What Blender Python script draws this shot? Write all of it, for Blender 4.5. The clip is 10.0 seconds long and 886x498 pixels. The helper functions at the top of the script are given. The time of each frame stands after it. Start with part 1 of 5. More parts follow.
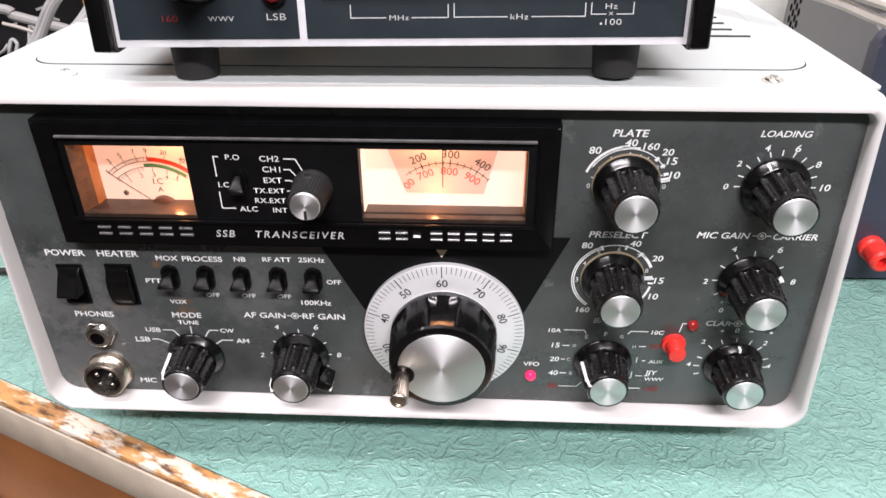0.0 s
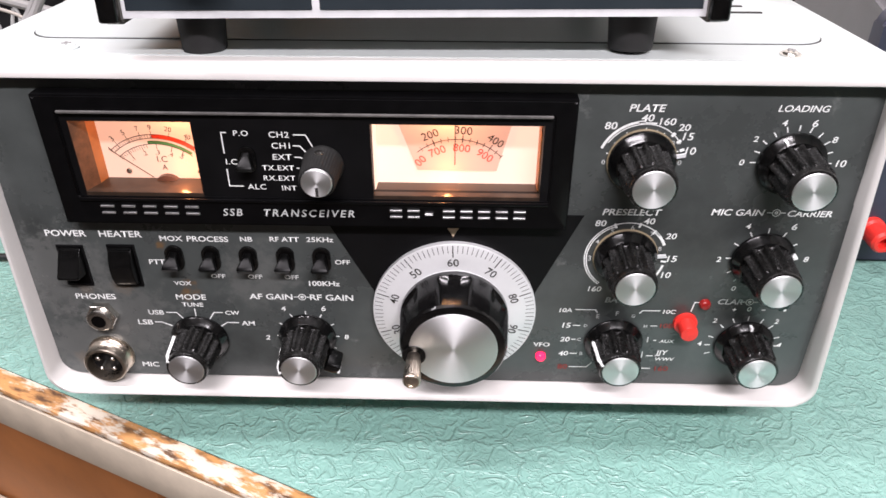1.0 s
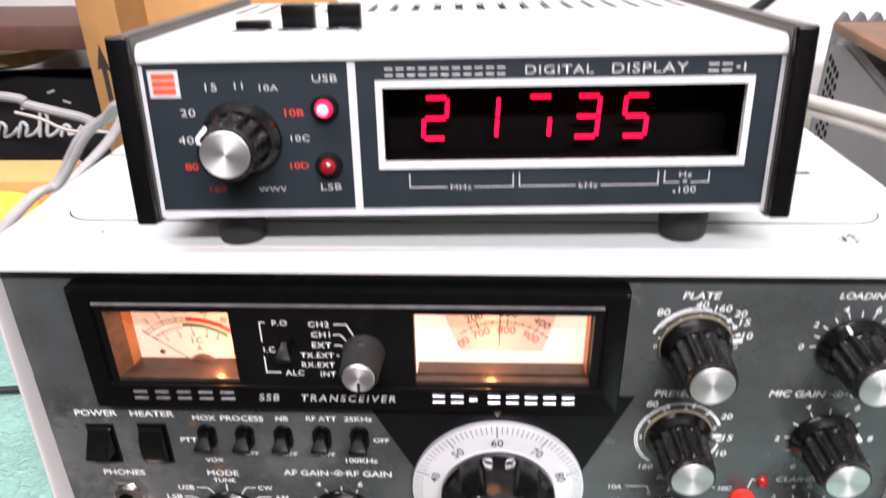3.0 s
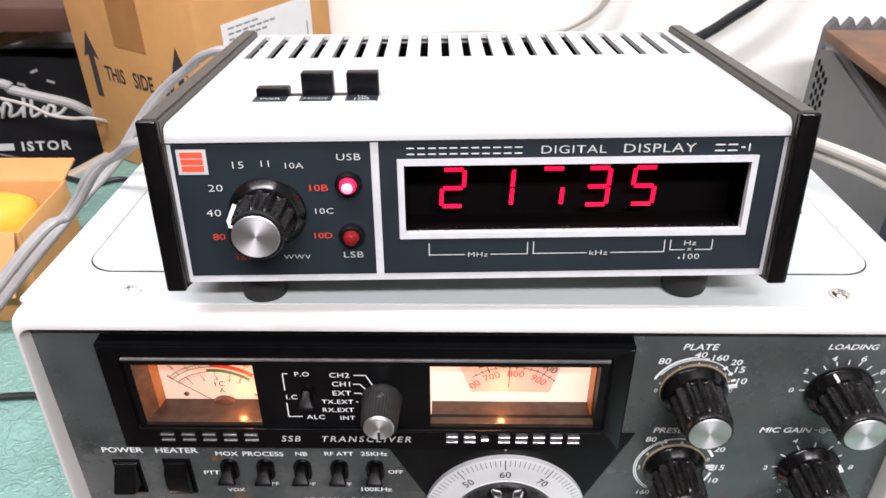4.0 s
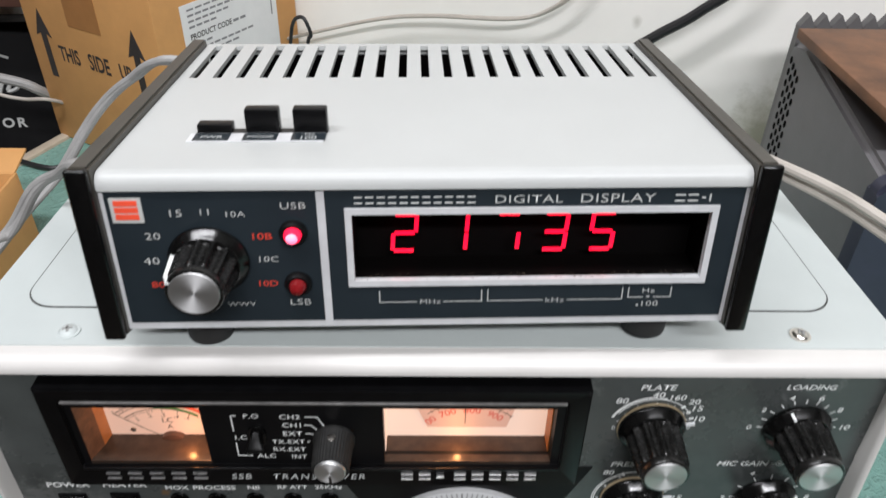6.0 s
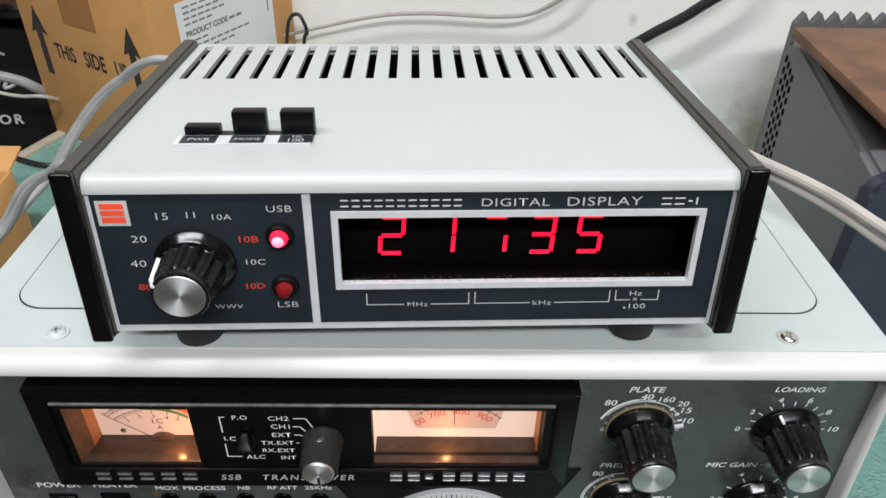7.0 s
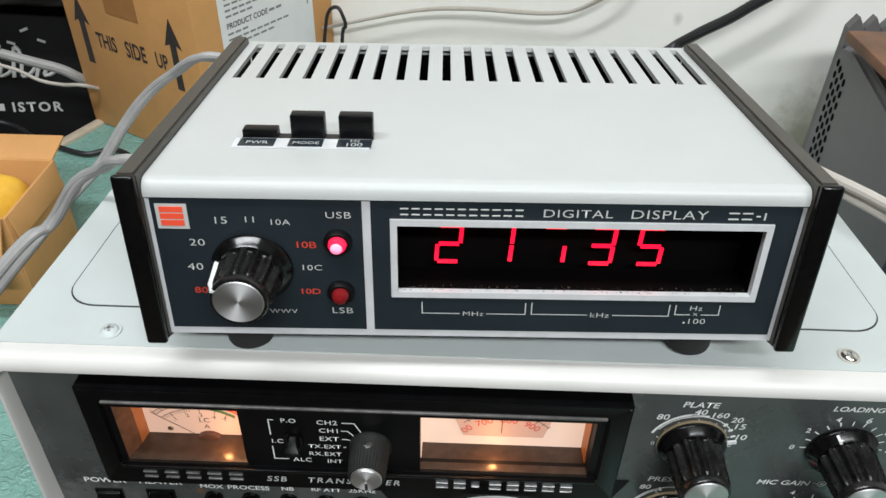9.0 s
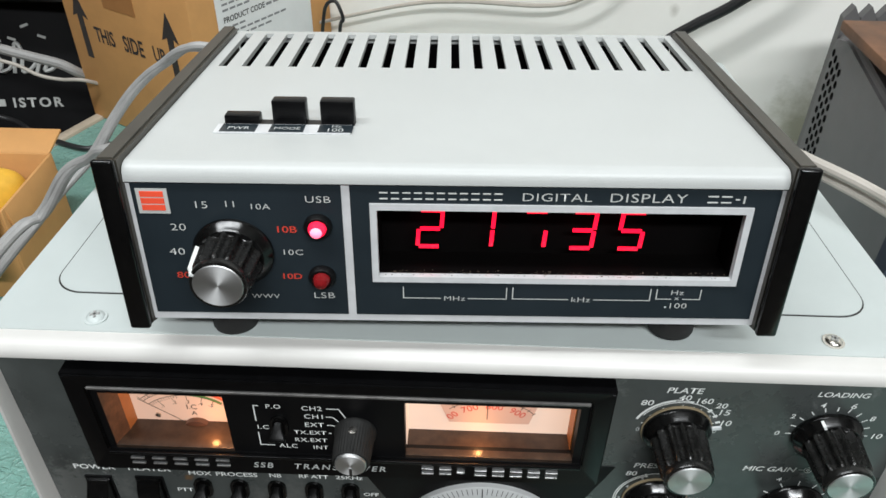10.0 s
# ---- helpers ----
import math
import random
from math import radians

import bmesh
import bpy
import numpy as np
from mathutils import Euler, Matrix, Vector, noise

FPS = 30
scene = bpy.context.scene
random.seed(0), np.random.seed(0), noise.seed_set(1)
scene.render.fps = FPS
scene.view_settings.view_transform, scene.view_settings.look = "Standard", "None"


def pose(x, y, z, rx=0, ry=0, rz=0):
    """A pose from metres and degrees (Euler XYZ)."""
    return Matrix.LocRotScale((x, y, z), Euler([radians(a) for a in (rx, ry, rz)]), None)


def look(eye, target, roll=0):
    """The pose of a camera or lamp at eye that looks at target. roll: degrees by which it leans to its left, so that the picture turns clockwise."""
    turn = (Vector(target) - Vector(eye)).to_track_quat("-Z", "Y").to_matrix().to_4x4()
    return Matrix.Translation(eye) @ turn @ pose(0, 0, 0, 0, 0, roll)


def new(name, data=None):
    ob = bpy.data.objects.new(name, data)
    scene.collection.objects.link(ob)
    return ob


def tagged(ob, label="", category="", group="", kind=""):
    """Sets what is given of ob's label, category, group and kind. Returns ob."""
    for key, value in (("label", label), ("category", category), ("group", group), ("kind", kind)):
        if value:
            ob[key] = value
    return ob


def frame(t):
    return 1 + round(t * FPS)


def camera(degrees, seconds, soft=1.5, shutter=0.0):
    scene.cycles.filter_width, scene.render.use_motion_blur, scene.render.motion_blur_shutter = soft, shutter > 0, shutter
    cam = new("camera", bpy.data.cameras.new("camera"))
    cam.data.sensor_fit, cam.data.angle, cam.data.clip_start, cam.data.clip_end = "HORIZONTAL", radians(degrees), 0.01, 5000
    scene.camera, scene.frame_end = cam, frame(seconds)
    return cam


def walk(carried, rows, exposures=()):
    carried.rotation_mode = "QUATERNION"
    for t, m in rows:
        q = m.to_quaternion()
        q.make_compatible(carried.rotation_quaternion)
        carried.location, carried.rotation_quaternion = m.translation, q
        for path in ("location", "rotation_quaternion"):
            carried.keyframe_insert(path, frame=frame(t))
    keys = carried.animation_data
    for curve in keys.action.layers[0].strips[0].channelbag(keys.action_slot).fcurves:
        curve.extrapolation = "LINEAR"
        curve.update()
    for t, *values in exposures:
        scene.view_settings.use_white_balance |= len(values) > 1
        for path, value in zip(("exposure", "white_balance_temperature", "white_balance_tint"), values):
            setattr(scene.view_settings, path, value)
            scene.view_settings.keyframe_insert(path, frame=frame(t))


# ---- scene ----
cam = camera(60.5, 10.0, shutter=0.5)
PATH = [
    (0, (0.02665, -0.26052, 0.28206), (0.00466, 0.16175, 0.01522), -0.49),
    (0.5, (0.02858, -0.26043, 0.27882), (0.00643, 0.15890, 0.00739), 0.11),
    (1, (0.01530, -0.25947, 0.27537), (0.00434, 0.15998, 0.00344), 0.07),
    (1.5, (0.00055, -0.25599, 0.27503), (0.00160, 0.15975, -0.00274), -0.18),
    (2, (-0.00477, -0.25042, 0.26850), (0.00056, 0.16543, -0.00907), -0.15),
    (2.5, (-0.00295, -0.23419, 0.28607), (-0.00283, 0.19530, 0.03006), 0.04),
    (3, (0.00310, -0.22526, 0.31239), (-0.01699, 0.21123, 0.06934), -0.94),
    (3.2, (0.00405, -0.22353, 0.32248), (-0.02012, 0.21556, 0.08454), -0.65),
    (4.3, (-0.01282, -0.21294, 0.35772), (-0.00921, 0.19919, 0.07463), -0.28),
    (4.5, (-0.00892, -0.20969, 0.36021), (-0.00178, 0.20179, 0.07626), -0.47),
    (5, (0.01287, -0.18740, 0.37505), (0.00358, 0.22341, 0.09018), 1.36),
    (5.5, (0.01020, -0.18028, 0.37644), (0.00760, 0.21890, 0.07537), 0.97),
    (6, (-0.00168, -0.19156, 0.37111), (0.00778, 0.21155, 0.07546), 1.22),
    (6.2, (-0.00415, -0.19842, 0.36752), (0.00754, 0.20519, 0.07262), 1.31),
    (7.3, (0.00412, -0.18667, 0.37446), (0.00911, 0.21283, 0.07385), 1.18),
    (7.5, (0.00228, -0.18531, 0.37448), (0.00114, 0.21297, 0.07221), 0.86),
    (8, (-0.00015, -0.18265, 0.37523), (-0.00165, 0.21421, 0.07108), 1.13),
    (8.5, (-0.00829, -0.18144, 0.37442), (-0.01081, 0.21454, 0.06915), 1.81),
    (9, (-0.00879, -0.18413, 0.37542), (-0.01403, 0.21344, 0.07225), 1.43),
    (9.5, (-0.00609, -0.18660, 0.37386), (-0.00746, 0.21173, 0.07163), 1.71),
    (10, (-0.00065, -0.18683, 0.37271), (-0.00987, 0.20962, 0.06817), 0.96),
]
walk(cam, [(t, look(eye, target, roll)) for t, eye, target, roll in PATH], exposures=[(0.0, 0.8, 6450, 20), (2.0, 0.81, 6450, 21), (3.0, 1.04, 6400, 21), (4.5, 0.46, 6350, 16), (5.5, 0.12, 6300, 13), (7.0, 0.07, 6180, 7), (10.0, 0.06, 6180, 5)])

# ---- world and light ----
world = bpy.data.worlds.new("room_air")
scene.world = world
world.use_nodes = True
world.node_tree.nodes["Background"].inputs[0].default_value = (0.9, 0.95, 1.0, 1)
world.node_tree.nodes["Background"].inputs[1].default_value = 0.02

TUBE_POWER = 14.0


def lamp(name, kind, m, energy, color, size=0.1, size_y=None):
    d = bpy.data.lights.new(name, kind)
    d.energy, d.color = energy, color
    if kind == "AREA":
        d.shape, d.size, d.size_y = "RECTANGLE", size, size_y or size
    else:
        d.shadow_soft_size = size
    ob = new(name, d)
    ob.matrix_world = m
    return ob


lamp("fluorescent_light", "AREA", look((-0.45, -0.2, 1.42), (-0.45, -0.2, 0)), TUBE_POWER * 1.05, (1.0, 0.98, 0.98), 1.2, 0.14)
lamp("fluorescent_light", "AREA", look((0.35, -1.15, 1.42), (0.35, -1.15, 0)), TUBE_POWER * 2.85, (1.0, 0.98, 0.98), 1.2, 0.14)

# ---- materials ----


def mat(name, color, rough=0.5, metal=0.0, emit=None, strength=0.0, coat=0.0, vary=0.0, scale=40.0, bump=0.0, bump_scale=400.0, spec=0.5):
    m = bpy.data.materials.new(name)
    m.use_nodes = True
    nt = m.node_tree
    b = nt.nodes["Principled BSDF"]
    b.inputs["Base Color"].default_value = (*color, 1)
    b.inputs["Roughness"].default_value = rough
    b.inputs["Metallic"].default_value = metal
    b.inputs["Specular IOR Level"].default_value = spec
    b.inputs["Coat Weight"].default_value = coat
    if emit:
        b.inputs["Emission Color"].default_value = (*emit, 1)
        b.inputs["Emission Strength"].default_value = strength
    if vary or bump:
        co = nt.nodes.new("ShaderNodeTexCoord")
    if vary:
        n = nt.nodes.new("ShaderNodeTexNoise")
        n.inputs["Scale"].default_value, n.inputs["Detail"].default_value, n.inputs["Roughness"].default_value = scale, 8, 0.65
        nt.links.new(co.outputs["Object"], n.inputs["Vector"])
        r = nt.nodes.new("ShaderNodeValToRGB")
        r.color_ramp.elements[0].position, r.color_ramp.elements[1].position = 0.3, 0.7
        r.color_ramp.elements[0].color = (*[c * (1 - vary) for c in color], 1)
        r.color_ramp.elements[1].color = (*[min(1, c * (1 + vary)) for c in color], 1)
        nt.links.new(n.outputs["Fac"], r.inputs["Fac"])
        nt.links.new(r.outputs["Color"], b.inputs["Base Color"])
        mr = nt.nodes.new("ShaderNodeMapRange")
        mr.inputs["To Min"].default_value, mr.inputs["To Max"].default_value = max(0.02, rough - 0.12), min(1, rough + 0.12)
        nt.links.new(n.outputs["Fac"], mr.inputs["Value"])
        nt.links.new(mr.outputs["Result"], b.inputs["Roughness"])
    if bump:
        n2 = nt.nodes.new("ShaderNodeTexNoise")
        n2.inputs["Scale"].default_value, n2.inputs["Detail"].default_value = bump_scale, 4
        nt.links.new(co.outputs["Object"], n2.inputs["Vector"])
        bp = nt.nodes.new("ShaderNodeBump")
        bp.inputs["Strength"].default_value, bp.inputs["Distance"].default_value = bump, 0.0004
        nt.links.new(n2.outputs["Fac"], bp.inputs["Height"])
        nt.links.new(bp.outputs["Normal"], b.inputs["Normal"])
    return m


CABINET = mat("warm_white_paint", (0.60, 0.585, 0.56), 0.4, vary=0.04, scale=25, bump=0.12, bump_scale=2500)
COVER = mat("grey_green_paint", (0.48, 0.52, 0.51), 0.42, vary=0.04, scale=22, bump=0.14, bump_scale=2500)
BLACK = mat("black_plastic", (0.0022, 0.0022, 0.0025), 0.33, vary=0.25, scale=120, spec=0.17)
MATTE = mat("black_paint", (0.0026, 0.0026, 0.003), 0.5, vary=0.25, scale=60, spec=0.2)
GRIP = mat("rubbed_bakelite", (0.0070, 0.0068, 0.0064), 0.27, vary=0.6, scale=260, bump=0.06, bump_scale=900, spec=0.5)
GLOSS = mat("knob_bakelite", (0.003, 0.003, 0.003), 0.17, vary=0.3, scale=300, bump=0.05, bump_scale=900, spec=0.45)
LEVER = mat("lever_plastic", (0.0026, 0.0026, 0.0026), 0.34, vary=0.3, scale=300, spec=0.14)
DUSTY = mat("knurled_plastic", (0.011, 0.011, 0.0105), 0.65, vary=0.4, scale=400, spec=0.22)
INK = mat("white_ink", (0.8, 0.82, 0.8), 0.55, vary=0.06, scale=600)
DIMINK = mat("grey_ink", (0.5, 0.52, 0.51), 0.55)
REDINK = mat("red_ink", (0.55, 0.05, 0.03), 0.5)
FADEDRED = mat("faded_red_ink", (0.22, 0.022, 0.016), 0.55, vary=0.3, scale=500)
DARKINK = mat("dark_ink", (0.02, 0.018, 0.016), 0.6)
CHROME = mat("nickel", (0.72, 0.69, 0.64), 0.22, 1.0, vary=0.15, scale=200)
BRASS = mat("worn_nickel", (0.55, 0.485, 0.405), 0.3, 1.0, vary=0.25, scale=300)
SILVER = mat("silver_trim", (0.68, 0.69, 0.70), 0.38, 0.2, vary=0.08, scale=120)
DIAL = mat("dial_plate", (0.72, 0.73, 0.73), 0.38, 0.25, vary=0.05, scale=60)
RUBBER = mat("rubber", (0.012, 0.012, 0.012), 0.7, vary=0.2, scale=80)
REDPLASTIC = mat("red_plastic", (0.75, 0.035, 0.025), 0.35, vary=0.15, scale=200)
REDLENS = mat("dark_red_lens", (0.18, 0.008, 0.01), 0.12)
LEDPINK = mat("lit_red_lamp", (0.5, 0.02, 0.05), 0.2, emit=(1.0, 0.012, 0.075), strength=1.3)
LEDHOT = mat("lit_red_diode", (0.6, 0.02, 0.05), 0.2, emit=(1.0, 0.006, 0.045), strength=1.3)
LEDCORE = mat("lit_diode_core", (0.9, 0.5, 0.6), 0.2, emit=(1.0, 0.07, 0.22), strength=1.25)
DIGIT = mat("glowing_digit_segment", (0.5, 0.0, 0.02), 0.3, emit=(1.0, 0.004, 0.028), strength=1.9)
# near-black for window wells; also paints the shade in slots, holes and the case
VOIDM = mat("black_recess_shade", (0.0016, 0.0013, 0.0013), 0.7, spec=0.06)
DUST = mat("dusty_ledge", (0.10, 0.075, 0.055), 0.8, vary=0.6, scale=500)
DDPANEL = mat("slate_panel", (0.0135, 0.0205, 0.026), 0.42, vary=0.06, scale=60)
DDCASE = mat("light_case_paint", (0.475, 0.487, 0.476), 0.4, vary=0.03, scale=30, bump=0.15, bump_scale=1800)
# black rail; its brown-grey holds dust and the beige wall's reflection
DDRAIL = mat("dusty_reflection_rail", (0.05, 0.045, 0.036), 0.45, vary=0.22, scale=60)
MARKSILVER = mat("worn_chrome_letter", (0.50, 0.50, 0.50), 0.3, 0.9, vary=0.2, scale=400)
ORANGE = mat("orange_red_print", (0.85, 0.09, 0.04), 0.5)
WHITEPRINT = mat("white_print", (0.5, 0.51, 0.49), 0.5)
WALLM = mat("wall_paint", (0.87, 0.852, 0.805), 0.75, vary=0.05, scale=5, bump=0.2, bump_scale=60)


def grime(m, x, z, reach, tone):
    """A ragged stain on the wall round (x, z), metres along the wall and up."""
    nt = m.node_tree
    b = nt.nodes["Principled BSDF"]
    last = b.inputs["Base Color"].links[0].from_socket
    co = nt.nodes.new("ShaderNodeTexCoord")
    st = nt.nodes.new("ShaderNodeMapping")
    st.inputs["Location"].default_value, st.inputs["Scale"].default_value = (-x * 1.5, 0, -z), (1.5, 0, 1)
    nt.links.new(co.outputs["Object"], st.inputs["Vector"])
    ln = nt.nodes.new("ShaderNodeVectorMath")
    ln.operation = "LENGTH"
    nt.links.new(st.outputs["Vector"], ln.inputs[0])
    n = nt.nodes.new("ShaderNodeTexNoise")
    n.inputs["Scale"].default_value, n.inputs["Detail"].default_value, n.inputs["Roughness"].default_value = 45, 8, 0.7
    nt.links.new(co.outputs["Object"], n.inputs["Vector"])
    wob = nt.nodes.new("ShaderNodeMath")
    wob.operation = "MULTIPLY_ADD"
    wob.inputs[1].default_value, wob.inputs[2].default_value = reach * 1.6, -reach * 0.8
    nt.links.new(n.outputs["Fac"], wob.inputs[0])
    both = nt.nodes.new("ShaderNodeMath")
    both.operation = "ADD"
    nt.links.new(ln.outputs["Value"], both.inputs[0])
    nt.links.new(wob.outputs["Value"], both.inputs[1])
    rng = nt.nodes.new("ShaderNodeMapRange")
    rng.inputs["From Min"].default_value, rng.inputs["From Max"].default_value = reach, reach * 0.15
    rng.inputs["To Max"].default_value = 0.8
    nt.links.new(both.outputs["Value"], rng.inputs["Value"])
    mx = nt.nodes.new("ShaderNodeMixRGB")
    nt.links.new(rng.outputs["Result"], mx.inputs["Fac"])
    nt.links.new(last, mx.inputs[1])
    mx.inputs[2].default_value = (*tone, 1)
    nt.links.new(mx.outputs["Color"], b.inputs["Base Color"])


grime(WALLM, -0.058, 0.070, 0.052, (0.30, 0.29, 0.19))
grime(WALLM, -0.178, 0.150, 0.007, (0.55, 0.53, 0.48))
# unseen walls, kept dark so that blacks get little fill and reflection
DARKWALL = mat("unseen_dark_wall", (0.05, 0.042, 0.035), 0.7, vary=0.3, scale=4)
CEILM = mat("ceiling_paint", (0.78, 0.78, 0.76), 0.8, vary=0.04, scale=4)
# unseen floor, dark so that front faces reflect little
FLOORM = mat("unseen_dark_floor", (0.06, 0.05, 0.04), 0.6, vary=0.25, scale=8)
CARD = mat("cardboard", (0.56, 0.29, 0.10), 0.75, vary=0.08, scale=30, bump=0.2, bump_scale=500)
CARDTAPE = mat("packing_tape", (0.36, 0.17, 0.06), 0.35, vary=0.1, scale=40)
PRINT = mat("carton_print", (0.035, 0.03, 0.028), 0.7, vary=0.3, scale=200)
PAPER = mat("paper_label", (0.74, 0.74, 0.74), 0.6, vary=0.03, scale=60)
PRINTGREY = mat("label_print", (0.22, 0.22, 0.23), 0.7)
YELLOW = mat("yellow_fruit_plastic", (0.80, 0.46, 0.05), 0.45, vary=0.15, scale=60, bump=0.3, bump_scale=300)
CABLE = mat("grey_cable", (0.31, 0.305, 0.297), 0.5, vary=0.12, scale=60)
CABLEW = mat("pale_cable", (0.44, 0.405, 0.36), 0.5, vary=0.1, scale=60)
CABLEB = mat("black_cable", (0.015, 0.015, 0.016), 0.45)
PSUGREY = mat("grey_hammertone", (0.165, 0.16, 0.165), 0.45, vary=0.1, scale=40, bump=0.2, bump_scale=900)
PSUBLUE = mat("dark_blue_panel", (0.032, 0.034, 0.055), 0.4, vary=0.15, scale=50)
PLANK = mat("stained_board", (0.17, 0.082, 0.042), 0.6, vary=0.45, scale=26, bump=0.3, bump_scale=200)
BROWNWOOD = mat("drawer_wood", (0.27, 0.10, 0.03), 0.5, vary=0.3, scale=12, bump=0.2, bump_scale=150)
SHELFM = mat("shelf_board", (0.10, 0.045, 0.032), 0.5, vary=0.25, scale=14)
CRATEM = mat("black_crate_board", (0.004, 0.004, 0.0045), 0.6, vary=0.2, scale=60, spec=0.15)
STRAW = mat("tan_basket", (0.30, 0.19, 0.09), 0.8, vary=0.4, scale=40)


def spun_metal():
    """Machined aluminium disc with rings round its axis."""
    m = mat("spun_aluminium", (0.78, 0.785, 0.785), 0.55, 1.0)
    nt = m.node_tree
    b = nt.nodes["Principled BSDF"]
    b.inputs["Anisotropic"].default_value = 0.62
    b.inputs["Anisotropic Rotation"].default_value = 0.25
    tg = nt.nodes.new("ShaderNodeTangent")
    tg.direction_type, tg.axis = "RADIAL", "Y"
    nt.links.new(tg.outputs["Tangent"], b.inputs["Tangent"])
    co = nt.nodes.new("ShaderNodeTexCoord")
    ln = nt.nodes.new("ShaderNodeVectorMath")
    ln.operation = "LENGTH"
    nt.links.new(co.outputs["Object"], ln.inputs[0])
    n = nt.nodes.new("ShaderNodeTexNoise")
    n.noise_dimensions = "1D"
    n.inputs["Scale"].default_value, n.inputs["Detail"].default_value = 2500, 3
    nt.links.new(ln.outputs["Value"], n.inputs["W"])
    bp = nt.nodes.new("ShaderNodeBump")
    bp.inputs["Strength"].default_value, bp.inputs["Distance"].default_value = 0.25, 0.0001
    nt.links.new(n.outputs["Fac"], bp.inputs["Height"])
    nt.links.new(bp.outputs["Normal"], b.inputs["Normal"])
    return m


SPUN = spun_metal()


def leatherette():
    """Green embossed bench covering: short meandering raised ridges of two sizes."""
    m = mat("green_leatherette", (0.195, 0.36, 0.312), 0.27, vary=0.14, scale=9)
    nt = m.node_tree
    b = nt.nodes["Principled BSDF"]
    co = nt.nodes.new("ShaderNodeTexCoord")
    total = None
    for size, twist, width, weight in ((75, 1.2, 0.085, 0.8), (210, 1.1, 0.14, 0.42)):
        n = nt.nodes.new("ShaderNodeTexNoise")
        n.inputs["Scale"].default_value, n.inputs["Detail"].default_value, n.inputs["Distortion"].default_value = size, 1.0, twist
        nt.links.new(co.outputs["Object"], n.inputs["Vector"])
        off = nt.nodes.new("ShaderNodeMath")
        off.operation = "SUBTRACT"
        off.inputs[1].default_value = 0.5
        nt.links.new(n.outputs["Fac"], off.inputs[0])
        ab = nt.nodes.new("ShaderNodeMath")
        ab.operation = "ABSOLUTE"
        nt.links.new(off.outputs["Value"], ab.inputs[0])
        rng = nt.nodes.new("ShaderNodeMapRange")
        rng.interpolation_type = "SMOOTHSTEP"
        rng.inputs["From Min"].default_value, rng.inputs["From Max"].default_value = width, 0.0
        rng.inputs["To Max"].default_value = weight
        nt.links.new(ab.outputs["Value"], rng.inputs["Value"])
        if total is None:
            total = rng.outputs["Result"]
        else:
            both = nt.nodes.new("ShaderNodeMath")
            both.operation = "ADD"
            nt.links.new(total, both.inputs[0])
            nt.links.new(rng.outputs["Result"], both.inputs[1])
            total = both.outputs["Value"]
    bp = nt.nodes.new("ShaderNodeBump")
    bp.inputs["Strength"].default_value, bp.inputs["Distance"].default_value = 0.85, 0.0007
    nt.links.new(total, bp.inputs["Height"])
    nt.links.new(bp.outputs["Normal"], b.inputs["Normal"])
    return m


GREEN = leatherette()


